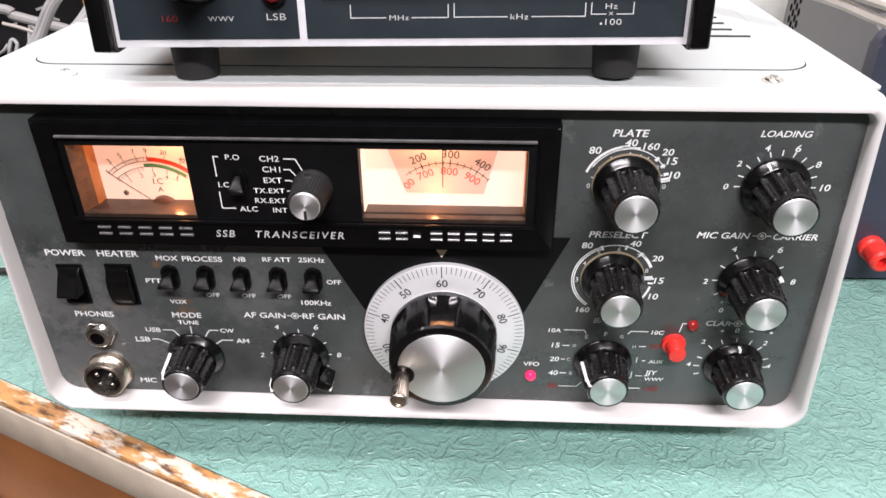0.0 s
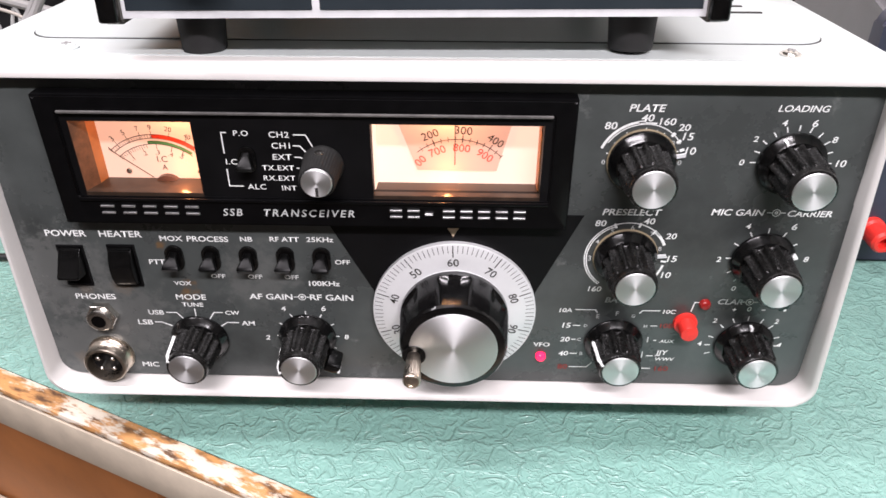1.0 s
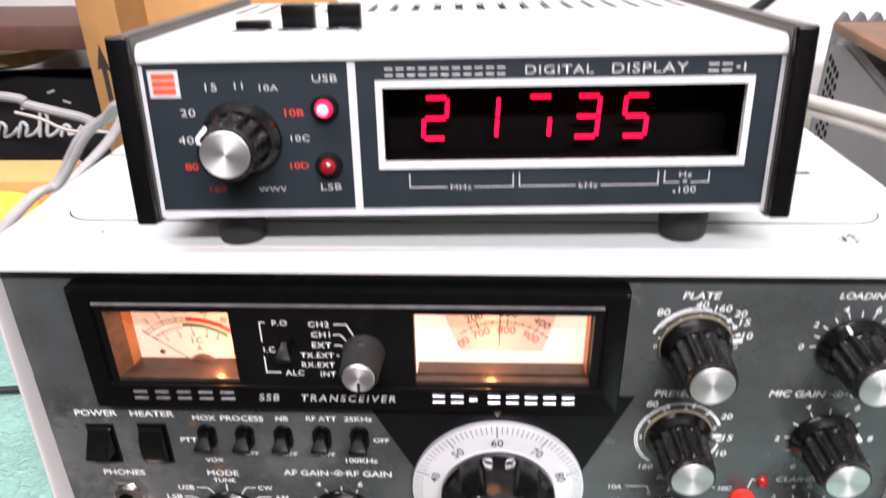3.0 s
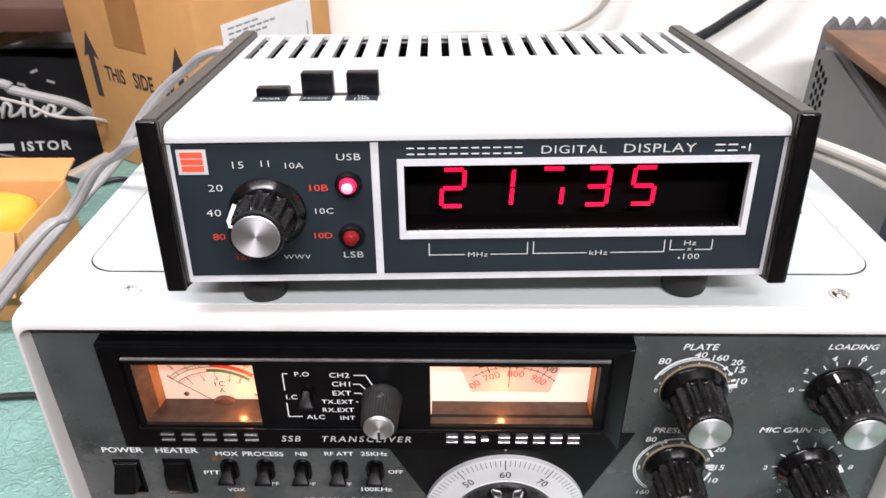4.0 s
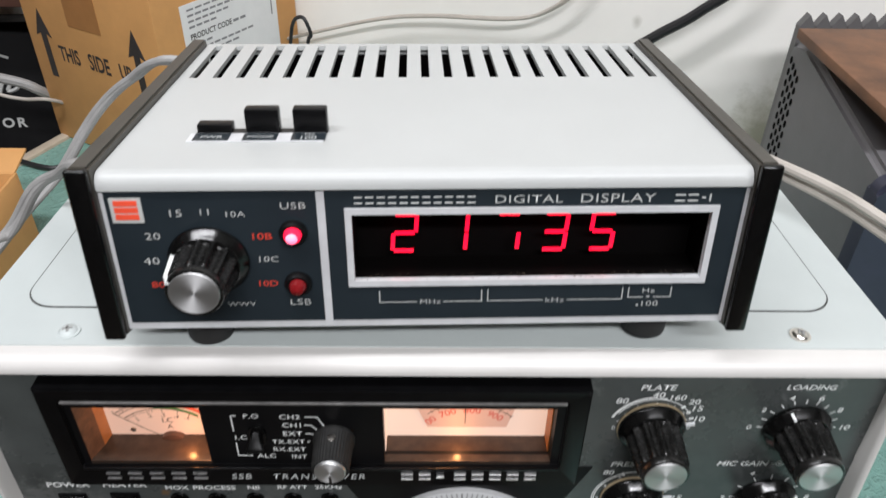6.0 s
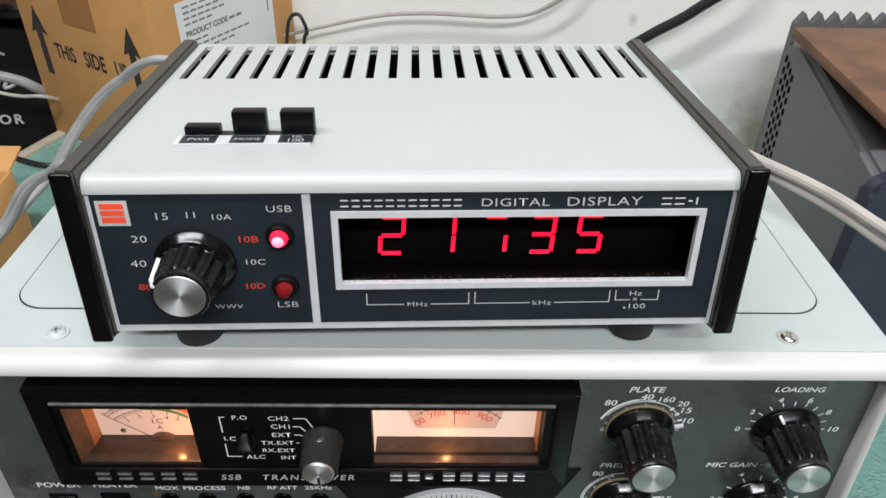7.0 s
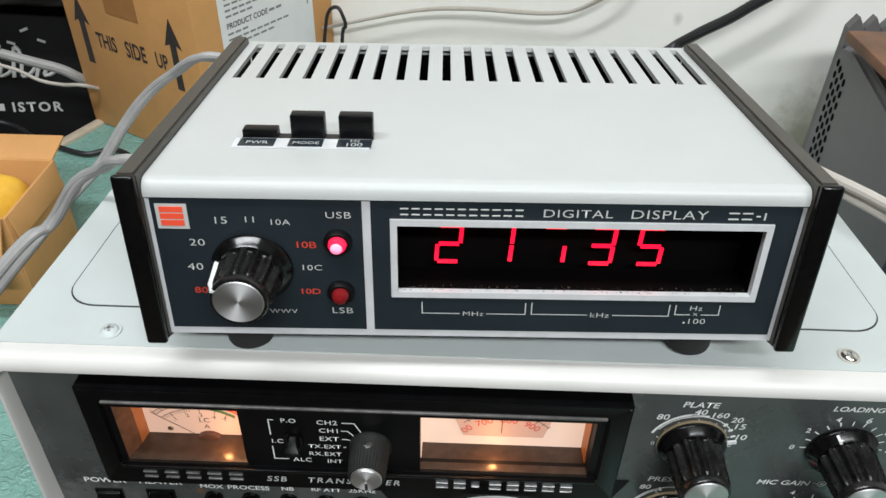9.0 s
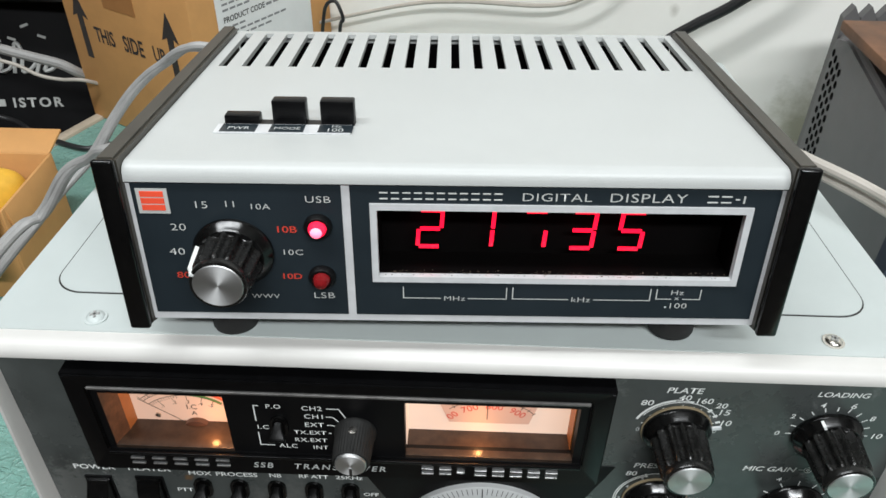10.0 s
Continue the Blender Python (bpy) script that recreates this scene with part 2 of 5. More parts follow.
def panel_paint():
    """Grey enamel with brown rust blooms round the switches, pale patches, and worn clouds that also hold painted
    sheen.
    """
    m = mat("panel_paint", (0.058, 0.0655, 0.0635), 0.28, vary=0.45, scale=14, bump=0.06, bump_scale=3000)
    nt = m.node_tree
    b = nt.nodes["Principled BSDF"]
    co = nt.nodes.new("ShaderNodeTexCoord")
    fine = nt.nodes.new("ShaderNodeTexNoise")
    fine.inputs["Scale"].default_value, fine.inputs["Detail"].default_value, fine.inputs["Roughness"].default_value = 160, 9, 0.7
    nt.links.new(co.outputs["Object"], fine.inputs["Vector"])
    last = b.inputs["Base Color"].links[0].from_socket
    # third tone lightens the left side: wear together with the panel's sheen, as colour
    rust, pale, rubbed_sheen = (0.15, 0.085, 0.035, 1), (0.30, 0.31, 0.30, 1), (0.115, 0.12, 0.115, 1)
    for x, z, r, keep, tone in ((-128, 86, 13, 0.5, rust), (-144, 84, 11, 0.5, rust), (-108, 107, 7, 0.52, rust), (-155, 44, 14, 0.5, rust), (-100, 84, 16, 0.56, rust),
                                (-150, 37, 12, 0.5, rust), (-152, 92, 40, 0.36, rubbed_sheen), (-128, 66, 46, 0.40, rubbed_sheen), (-150, 50, 36, 0.36, rubbed_sheen), (-70, 92, 40, 0.46, rubbed_sheen), (57, 101, 9, 0.6, pale), (-30, 58, 10, 0.62, pale), (150, 172, 16, 0.63, pale), (60, 172, 30, 0.66, pale), (-20, 40, 40, 0.66, pale)):
        d = nt.nodes.new("ShaderNodeVectorMath")
        d.operation = "DISTANCE"
        d.inputs[1].default_value = (x * 0.001, 0, z * 0.001)
        nt.links.new(co.outputs["Object"], d.inputs[0])
        near = nt.nodes.new("ShaderNodeMapRange")
        near.inputs["From Min"].default_value, near.inputs["From Max"].default_value = r * 0.001, 0.0
        near.inputs["To Min"].default_value, near.inputs["To Max"].default_value = -0.35, 0.22
        nt.links.new(d.outputs["Value"], near.inputs["Value"])
        both = nt.nodes.new("ShaderNodeMath")
        both.operation = "ADD"
        nt.links.new(near.outputs["Result"], both.inputs[0])
        nt.links.new(fine.outputs["Fac"], both.inputs[1])
        cut = nt.nodes.new("ShaderNodeMapRange")
        cut.inputs["From Min"].default_value, cut.inputs["From Max"].default_value = keep, keep + 0.16
        cut.inputs["To Max"].default_value = {rust: 0.85, pale: 0.35, rubbed_sheen: 0.7}[tone]
        nt.links.new(both.outputs["Value"], cut.inputs["Value"])
        mx = nt.nodes.new("ShaderNodeMixRGB")
        nt.links.new(cut.outputs["Result"], mx.inputs["Fac"])
        nt.links.new(last, mx.inputs[1])
        mx.inputs[2].default_value = tone
        last = mx.outputs["Color"]
    nt.links.new(last, b.inputs["Base Color"])
    return m


PANEL = panel_paint()


def worn_edge():
    """Bench lipping: cream paint flaked off to bare orange wood and grime."""
    m = mat("worn_cream_edging", (0.62, 0.55, 0.45), 0.55, vary=0.06, scale=40, bump=0.3, bump_scale=300)
    nt = m.node_tree
    b = nt.nodes["Principled BSDF"]
    base = b.inputs["Base Color"].links[0].from_socket
    co = nt.nodes.new("ShaderNodeTexCoord")
    st = nt.nodes.new("ShaderNodeMapping")
    st.inputs["Scale"].default_value = (1, 3, 3)
    st.inputs["Rotation"].default_value = (0, 0, radians(23.6))
    nt.links.new(co.outputs["Object"], st.inputs["Vector"])
    n = nt.nodes.new("ShaderNodeTexNoise")
    n.inputs["Scale"].default_value, n.inputs["Detail"].default_value, n.inputs["Roughness"].default_value = 30, 9, 0.7
    nt.links.new(st.outputs["Vector"], n.inputs["Vector"])
    r = nt.nodes.new("ShaderNodeValToRGB")
    r.color_ramp.elements[0].position, r.color_ramp.elements[1].position = 0.46, 0.52
    nt.links.new(n.outputs["Fac"], r.inputs["Fac"])
    wood = nt.nodes.new("ShaderNodeValToRGB")
    wood.color_ramp.elements[0].color, wood.color_ramp.elements[1].color = (0.10, 0.05, 0.025, 1), (0.50, 0.25, 0.09, 1)
    wood.color_ramp.elements[0].position, wood.color_ramp.elements[1].position = 0.35, 0.55
    n3 = nt.nodes.new("ShaderNodeTexNoise")
    n3.inputs["Scale"].default_value, n3.inputs["Detail"].default_value = 90, 6
    nt.links.new(st.outputs["Vector"], n3.inputs["Vector"])
    nt.links.new(n3.outputs["Fac"], wood.inputs["Fac"])
    mx = nt.nodes.new("ShaderNodeMixRGB")
    nt.links.new(r.outputs["Color"], mx.inputs["Fac"])
    nt.links.new(base, mx.inputs[1])
    nt.links.new(wood.outputs["Color"], mx.inputs[2])
    nt.links.new(mx.outputs["Color"], b.inputs["Base Color"])
    return m


WORN = worn_edge()
CREAM = mat("cream_edging_paint", (0.50, 0.43, 0.335), 0.5, vary=0.16, scale=45, bump=0.2, bump_scale=200)
METERFACE = mat("lit_meter_card", (0.30, 0.245, 0.21), 0.6, emit=(1.0, 0.55, 0.37), strength=0.46)
DIALCARD = mat("lit_dial_card", (0.33, 0.29, 0.26), 0.6, emit=(1.0, 0.66, 0.49), strength=0.62)
DIALFILM = mat("lit_dial_film", (0.25, 0.19, 0.16), 0.6, emit=(1.0, 0.52, 0.37), strength=0.42)
# dusty brown, raised in colour to carry the bulb's amber light
BROWNSIDE = mat("dusty_amber_lit_side", (0.085, 0.042, 0.022), 0.6, vary=0.5, scale=300)
AMBER = mat("meter_side_wall", (0.30, 0.12, 0.035), 0.5, vary=0.2, scale=120)
WINFLOOR = mat("window_ledge", (0.030, 0.019, 0.013), 0.34, vary=0.5, scale=200, spec=0.4)

# ---- mesh helpers ----
WORLD = {}
U = 0.001


def part(name, bm, material, parent=None, label="", at=None, smooth=35):
    """One mesh object; bm in metres, in the frame given by at (world pose)."""
    if isinstance(bm, bpy.types.Mesh):
        me = bm
    else:
        bmesh.ops.recalc_face_normals(bm, faces=bm.faces)
        me = bpy.data.meshes.new(name)
        bm.to_mesh(me)
        bm.free()
        if smooth:
            for p in me.polygons:
                p.use_smooth = True
            me.set_sharp_from_angle(angle=radians(smooth))
    if not me.materials:
        me.materials.append(material)
    ob = new(name, me)
    m = at if at is not None else Matrix()
    ob.matrix_basis = m
    WORLD[ob] = m
    if parent:
        ob.parent = parent
        ob.matrix_parent_inverse = WORLD[parent].inverted()
    if label:
        ob["label"] = label
    return ob


def thing(name, x, y, z, label, category, group="", kind=""):
    ob = new(name)
    ob.empty_display_size = 0.02
    m = pose(x, y, z)
    ob.matrix_basis = m
    WORLD[ob] = m
    return tagged(ob, label, category, group, kind)


def box(bm, x0, x1, y0, y1, z0, z1, bev=0.0, seg=2):
    vs = [bm.verts.new((x, y, z)) for x in (x0, x1) for y in (y0, y1) for z in (z0, z1)]
    fs = [bm.faces.new([vs[i] for i in q]) for q in ((0, 1, 3, 2), (4, 6, 7, 5), (0, 4, 5, 1), (2, 3, 7, 6), (0, 2, 6, 4), (1, 5, 7, 3))]
    if bev:
        es = list({e for f in fs for e in f.edges})
        bmesh.ops.bevel(bm, geom=es, offset=bev, segments=seg, affect="EDGES", profile=0.5)
    return bm


def boxed(*a, **k):
    return box(bmesh.new(), *a, **k)


def lathe(bm, prof, n=40, flute=None, cx=0.0, cz=0.0):
    """Turned shape round the y axis; prof: (radius, y) from back to front."""
    rings = []
    for i, (r, y) in enumerate(prof):
        ring = []
        for k in range(n):
            a = 2 * math.pi * k / n
            rr = r * (flute(a, i) if flute else 1)
            ring.append(bm.verts.new((cx + rr * math.cos(a), y, cz + rr * math.sin(a))))
        rings.append(ring)
    for a, b in zip(rings, rings[1:]):
        for k in range(n):
            bm.faces.new((a[k], a[(k + 1) % n], b[(k + 1) % n], b[k]))
    bm.faces.new(rings[0])
    bm.faces.new(rings[-1])
    return bm


def prism(bm, poly, y0, y1):
    """Polygon of (x, z) pulled from y0 to y1."""
    a = [bm.verts.new((x, y0, z)) for x, z in poly]
    b = [bm.verts.new((x, y1, z)) for x, z in poly]
    n = len(poly)
    bm.faces.new(a)
    bm.faces.new(b)
    for k in range(n):
        bm.faces.new((a[k], a[(k + 1) % n], b[(k + 1) % n], b[k]))
    return bm


def rounded(x0, x1, z0, z1, r, n=6):
    """Corner points of a rounded rectangle; r one radius or four (br, tr, tl, bl)."""
    rs = r if isinstance(r, tuple) else (r,) * 4
    out = []
    for (cx, cz, a0), q in zip(((x1, z0, -90), (x1, z1, 0), (x0, z1, 90), (x0, z0, 180)), rs):
        sx, sz = (-1 if cx == x1 else 1), (-1 if cz == z1 else 1)
        for k in range(n + 1):
            a = radians(a0 + 90 * k / n)
            out.append((cx + sx * q + q * math.cos(a), cz + sz * q + q * math.sin(a)))
    return out


def tube(bm, pts, r, n=10, steps=10):
    """Cable along a smooth line through the points."""
    p = [Vector(q) for q in pts]
    line = []
    for i in range(len(p) - 1):
        a, b, c, d = p[max(i - 1, 0)], p[i], p[i + 1], p[min(i + 2, len(p) - 1)]
        for k in range(steps):
            t = k / steps
            line.append(0.5 * ((2 * b) + (c - a) * t + (2 * a - 5 * b + 4 * c - d) * t * t + (3 * b - a - 3 * c + d) * t ** 3))
    line.append(p[-1])
    rings, up = [], Vector((0.13, 0.21, 1)).normalized()
    for i, q in enumerate(line):
        w = (line[min(i + 1, len(line) - 1)] - line[max(i - 1, 0)]).normalized()
        u = (up - w * up.dot(w)).normalized()
        v = w.cross(u)
        rings.append([bm.verts.new(q + r * (math.cos(2 * math.pi * k / n) * u + math.sin(2 * math.pi * k / n) * v)) for k in range(n)])
    for a, b in zip(rings, rings[1:]):
        for k in range(n):
            bm.faces.new((a[k], a[(k + 1) % n], b[(k + 1) % n], b[k]))
    bm.faces.new(rings[0])
    bm.faces.new(rings[-1])
    return bm


def letters(s, width, bold=0.012, shear=0.0, spacing=1.0, tall=1.0):
    """Flat lettering in the x-z plane, centred, that wide; tall stretches its height."""
    c = bpy.data.curves.new("lettering", "FONT")
    c.body, c.align_x, c.align_y, c.offset, c.shear, c.space_character = s, "CENTER", "CENTER", bold, shear, spacing
    c.resolution_u = 3
    t = new("lettering", c)
    bpy.context.view_layer.update()
    me = bpy.data.meshes.new_from_object(t.evaluated_get(bpy.context.evaluated_depsgraph_get()))
    bpy.data.objects.remove(t)
    co = np.array([v.co[:] for v in me.vertices])
    lo, hi = co.min(0), co.max(0)
    k = width / (hi[0] - lo[0])
    for v in me.vertices:
        x, y = (v.co.x - (lo[0] + hi[0]) / 2) * k, (v.co.y - (lo[1] + hi[1]) / 2) * k * tall
        v.co = (x, 0, y)
    return me


def word(parent, s, x, z, w, y=-0.25, material=None, turn=0, **k):
    """Printed word on an upright face; millimetres, centred at (x, z)."""
    me = letters(s, w * U, **k)
    return part("printed_word", me, material or INK, parent, at=pose(x * U, y * U, z * U, 0, -turn, 0))


def stroke(bm, pts, w, y):
    """Painted line of that width through (x, z) points, in millimetres, with mitred corners."""
    p = [Vector(q) for q in pts]
    closed = len(p) > 3 and (p[0] - p[-1]).length < 1e-6
    pairs = []
    for i, q in enumerate(p):
        a = (q - p[i - 1]).normalized() if i else ((q - p[-2]).normalized() if closed else None)
        b = (p[i + 1] - q).normalized() if i < len(p) - 1 else ((p[1] - q).normalized() if closed else None)
        d = ((a or b) + (b or a)).normalized()
        n = Vector((-d.y, d.x)) * (w / 2 / max(0.5, d.dot(a or b)))
        pairs.append([bm.verts.new(((q.x + k * n.x) * U, y * U, (q.y + k * n.y) * U)) for k in (1, -1)])
    for u, v in zip(pairs, pairs[1:]):
        bm.faces.new((u[0], v[0], v[1], u[1]))
    return bm


def ray_ticks(bm, cx, cz, r0, r1, angles, w, y):
    for a in angles:
        c, s = math.cos(radians(a)), math.sin(radians(a))
        stroke(bm, [(cx + r0 * c, cz + r0 * s), (cx + r1 * c, cz + r1 * s)], w, y - 0.03)
    return bm


def arc(bm, cx, cz, r, a0, a1, w, y, n=24):
    return stroke(bm, [(cx + r * math.cos(radians(a0 + (a1 - a0) * k / n)), cz + r * math.sin(radians(a0 + (a1 - a0) * k / n))) for k in range(n + 1)], w, y)


def wall_slab(name, x0, x1, y0, y1, z0, z1, material, label):
    ob = part(name, boxed(x0, x1, y0, y1, z0, z1), material, smooth=0)
    return tagged(ob, label, "wall" if "wall" in name else name, kind="structure")

# ---- room ----
BENCH_TURN = -23.6
wall_m = pose(0.335, 0.3635, 0, 0, 0, BENCH_TURN)
wall_back = part("wall_back", boxed(-2.6, 2.2, 0.0, 0.12, -0.75, 1.5), WALLM, at=wall_m, smooth=0)
tagged(wall_back, "off-white painted wall with faint grime and a crack", "wall", kind="structure")
# out of view: dark slabs that close the room and hold back bounced light
wall_slab("wall_front", -2.2, 2.0, -2.4, -2.3, -0.75, 1.5, DARKWALL, "unseen wall behind the viewer, dark to cut reflections")
wall_slab("wall_left", -2.3, -2.2, -2.3, 1.6, -0.75, 1.5, DARKWALL, "unseen side wall, dark to cut fill light")
wall_slab("wall_right", 2.0, 2.1, -2.3, 0.62, -0.75, 1.5, DARKWALL, "unseen side wall, dark to cut fill light")
wall_slab("floor", -2.3, 2.1, -2.4, 1.6, -0.8, -0.75, FLOORM, "unseen brown floor, dark to cut reflections")
wall_slab("ceiling", -2.3, 2.1, -2.4, 1.6, 1.5, 1.56, CEILM, "white painted ceiling")


def fixture(x, y):
    t = thing("ceiling_light", x, y, 1.5, "white fluorescent batten fixed to the ceiling", "lamp", "ceiling battens")
    part("housing", boxed(x - 0.64, x + 0.64, y - 0.07, y + 0.07, 1.45, 1.499, 0.006), CEILM, t)
    return t


fixture(-0.45, -0.2)
fixture(0.35, -1.15)

# ---- bench: turned against the radio ----
BD = Vector((math.cos(radians(BENCH_TURN)), math.sin(radians(BENCH_TURN)), 0))
bench_m = pose(-0.237, 0.045, 0, 0, 0, BENCH_TURN)


def bench():
    t = thing("workbench", 0.2, 0.2, 0, "wooden workbench covered in green embossed leatherette with worn cream edging", "bench")
    part("benchtop", boxed(-0.30, 1.35, 0.0, 0.505, -0.022, 0.0), GREEN, t, "green embossed leatherette top", bench_m)
    part("front_edging", boxed(-0.312, 1.35, -0.0128, -0.0004, -0.004, 0.0010, 0.0016), WORN, t, "cream edging flaked to bare wood", bench_m)
    part("front_rail", boxed(-0.312, 1.35, -0.0132, 0.006, -0.029, -0.0042, 0.001), CREAM, t, "cream painted rail", bench_m)
    part("side_edging", boxed(-0.312, -0.3005, 0.0, 0.505, -0.029, 0.003, 0.002), CREAM, t, "pale wooden side edging", bench_m)
    part("drawer", boxed(-0.28, 0.085, 0.012, 0.4, -0.25, -0.030, 0.003), BROWNWOOD, t, "brown varnished drawer front", bench_m)
    part("drawer_lip", boxed(-0.28, 0.06, -0.02, 0.011, -0.175, -0.158, 0.003), CREAM, t, "pale drawer lip", bench_m)
    part("side_panel", boxed(0.125, 1.3, 0.03, 0.42, -0.74, -0.055, 0.002), BROWNWOOD, t, "", bench_m)
    for lx, ly in ((-0.27, 0.06), (-0.27, 0.44), (0.165, 0.44), (1.3, 0.44)):
        part("leg", boxed(lx, lx + 0.05, ly, ly + 0.05, -0.75, -0.030, 0.002), BROWNWOOD, t, "", bench_m)


bench()

# ---- radio transceiver ----


BAND, SEAM = 2.6, 23.6


def cabinet_shell():
    """Steel wrap, open in front, whose lip leans out towards the bottom."""
    bm = bmesh.new()

    def front(z):
        return -5.0 - 4.5 * (186 - z) / 158

    def flare(x, z):
        k = (186 - z) / 158
        return x + (5.2 * k if x > 0 else -2.0 * k)

    def loop(x0, x1, z0, z1, r, yy):
        return [bm.verts.new((flare(x, z) * U, (front(z) + yy if yy < 5 else yy) * U, z * U)) for x, z in rounded(x0, x1, z0, z1, r, 8)]

    loops = [loop(-168.5, 169.5, 31, 168, (11, 5, 5, 11), 290), loop(-168.5, 169.5, 31, 186, (11, 5, 5, 11), 4.9), loop(-168.3, 169.3, 31.2, 185.6, (11, 5, 5, 11), 2.2), loop(-167.6, 168.6, 31.8, 184.2, (11, 5, 5, 11), 0.3),
             loop(-166.8, 167.8, 32.6, 182.0, (11, 5, 5, 11), -0.7), loop(-165.8, 166.8, 33.8, 180.2, (10, 5, 5, 10), -0.6), loop(-165.0, 165.6, 35.0, 179.4, (9, 5, 5, 9), 1.0),
             loop(-164.6, 164.9, 36, 179, (9, 5, 5, 9), 14)]
    n = len(loops[0])
    for a, b in zip(loops, loops[1:]):
        for k in range(n):
            bm.faces.new((a[k], a[(k + 1) % n], b[(k + 1) % n], b[k]))
    bm.faces.new(loops[0])
    return bm


radio = thing("radio_transceiver", 0, 0.13, 0.028, "vintage pale grey amateur radio transceiver standing on the green bench", "radio")
cabinet = part("cabinet", cabinet_shell(), CABINET, radio, "pale grey painted steel cabinet", smooth=50)
FALL = 3.55  # the top falls away towards the rear
TOPM = pose(0, 0, 0.186, -FALL, 0, 0)
cover = part("top_cover", prism(bmesh.new(), [(x * U, y * U) for x, y in rounded(-167.8, 168.8, BAND, 289, 3, 3)], -0.0005, 0.0004), COVER, cabinet, "grey-green painted top cover", TOPM @ pose(0, 0, 0, -90, 0, 0))
part("lid_seam", prism(bmesh.new(), [(x * U, y * U) for x, y in rounded(-153.5, 153.5, SEAM, 280, 13, 8)], -0.0007, 0.0004), DARKINK, cover, "dark lid seam", TOPM @ pose(0, 0, 0, -90, 0, 0))
part("lid", prism(bmesh.new(), [(x * U, y * U) for x, y in rounded(-152.9, 152.9, SEAM + 0.6, 279.4, 12.5, 8)], -0.0010, 0.0005), COVER, cover, "hinged grey-green top lid", TOPM @ pose(0, 0, 0, -90, 0, 0))
for k in range(7):
    part("vent_slit", boxed(0.104, 0.1445 if k == 0 else 0.140, 0.075 + 0.013 * k, 0.0772 + 0.013 * k, 0.0008, 0.0014), DARKINK, cover, at=TOPM)
for fx in (-0.14, 0.14):
    for fy in (0.06, 0.24):
        bm = lathe(bmesh.new(), [(0.013, 0.0), (0.014, -0.002), (0.012, -0.029)], 24)
        part("foot", bm, RUBBER, radio, "black rubber foot", pose(fx, fy, 0.0, -90, 0, 0))


SLOTGREY = mat("grey_slot", (0.30, 0.30, 0.29), 0.6)


def screw(parent, x, y, z, m=None, r=0.0033, finish=None):
    """Cross-head screw with its head up."""
    bm = lathe(bmesh.new(), [(r * 1.25, 0.0), (r * 1.25, -0.0007), (r, -0.0008), (r * 0.93, -0.0012), (r * 0.6, -0.0018), (r * 0.1, -0.0021)], 24)
    s = part("screw", bm, finish or CHROME, parent, "cross-head screw" if finish else "nickel cross-head screw", m or pose(x, y, z, -90, 0, 20))
    k = bmesh.new()
    for w, h in ((r * 0.5, r * 0.13), (r * 0.13, r * 0.5)):
        box(k, -w, w, -0.0023, -0.0014, -h, h)
    part("cross_slot", k, SLOTGREY, s, "", m or pose(x, y, z, -90, 0, 20), smooth=0)
    return s


screw(cover, -0.129, 0.0095, 0.1858, finish=COVER)
screw(cover, 0.1325, 0.0095, 0.1858, finish=CHROME, r=0.0030)

bm = prism(bmesh.new(), [(x * U, z * U) for x, z in rounded(-166.2, 168.0, 36.2, 130, (8.5, 0.01, 0.01, 8.5), 6)], 0, 0.002)
for x0, x1, z0, z1 in ((-165.2, 166.4, 173, 178.8), (-165.4, -134, 130, 173), (-76, -24, 130, 173), (52, 166.8, 130, 173)):
    box(bm, x0 * U, x1 * U, 0, 0.002, z0 * U, z1 * U)
bmesh.ops.remove_doubles(bm, verts=bm.verts, dist=1e-6)
panel = part("front_panel", bm, PANEL, radio, "dark grey-green painted front panel with white lettering")
part("dial_surround", prism(bmesh.new(), [(x * U, z * U) for x, z in ((-40, 124), (-20.5, 86), (-12, 66), (38, 66), (48, 88), (64, 124))], -0.0005, -0.0001), MATTE, panel, "matt black area round the dial")


# bezel with two windows
def ring_frame(bm, ox0, ox1, oz0, oz1, ix0, ix1, iz0, iz1, y0, y1):
    o = [(ox0, oz0), (ox1, oz0), (ox1, oz1), (ox0, oz1)]
    i = [(ix0, iz0), (ix1, iz0), (ix1, iz1), (ix0, iz1)]
    v = [[bm.verts.new((x * U, y * U, z * U)) for x, z in p] for p, y in ((o, y1), (o, y0), (i, y0), (i, y1))]
    for a, b in zip(v, v[1:] + v[:1]):
        for k in range(4):
            bm.faces.new((a[k], a[(k + 1) % 4], b[(k + 1) % 4], b[k]))
    return bm


bm = bmesh.new()
ring_frame(bm, -139, 56.5, 121.5, 174.5, -131, 48.5, 133.5, 168.5, -7.5, -0.6)
bmesh.ops.bevel(bm, geom=[e for e in bm.edges if abs(e.verts[0].co.y + 0.0075) < 1e-6 and abs(e.verts[1].co.y + 0.0075) < 1e-6], offset=0.0006, segments=2, affect="EDGES")
bezel = part("bezel", bm, BLACK, radio, "glossy black bezel with two lit windows")
bm = bmesh.new()
for x0, x1, z0, z1 in ((-131, 48.5, 164.2, 168.5), (-131, 48.5, 133.5, 134.9), (-131, -128.3, 134.9, 164.2), (-83.2, -17.8, 134.9, 164.2), (45.2, 48.5, 134.9, 164.2)):
    box(bm, x0 * U, x1 * U, -0.0062, -0.0012, z0 * U, z1 * U)
part("inner_mask", bm, MATTE, bezel, "matt black window mask")
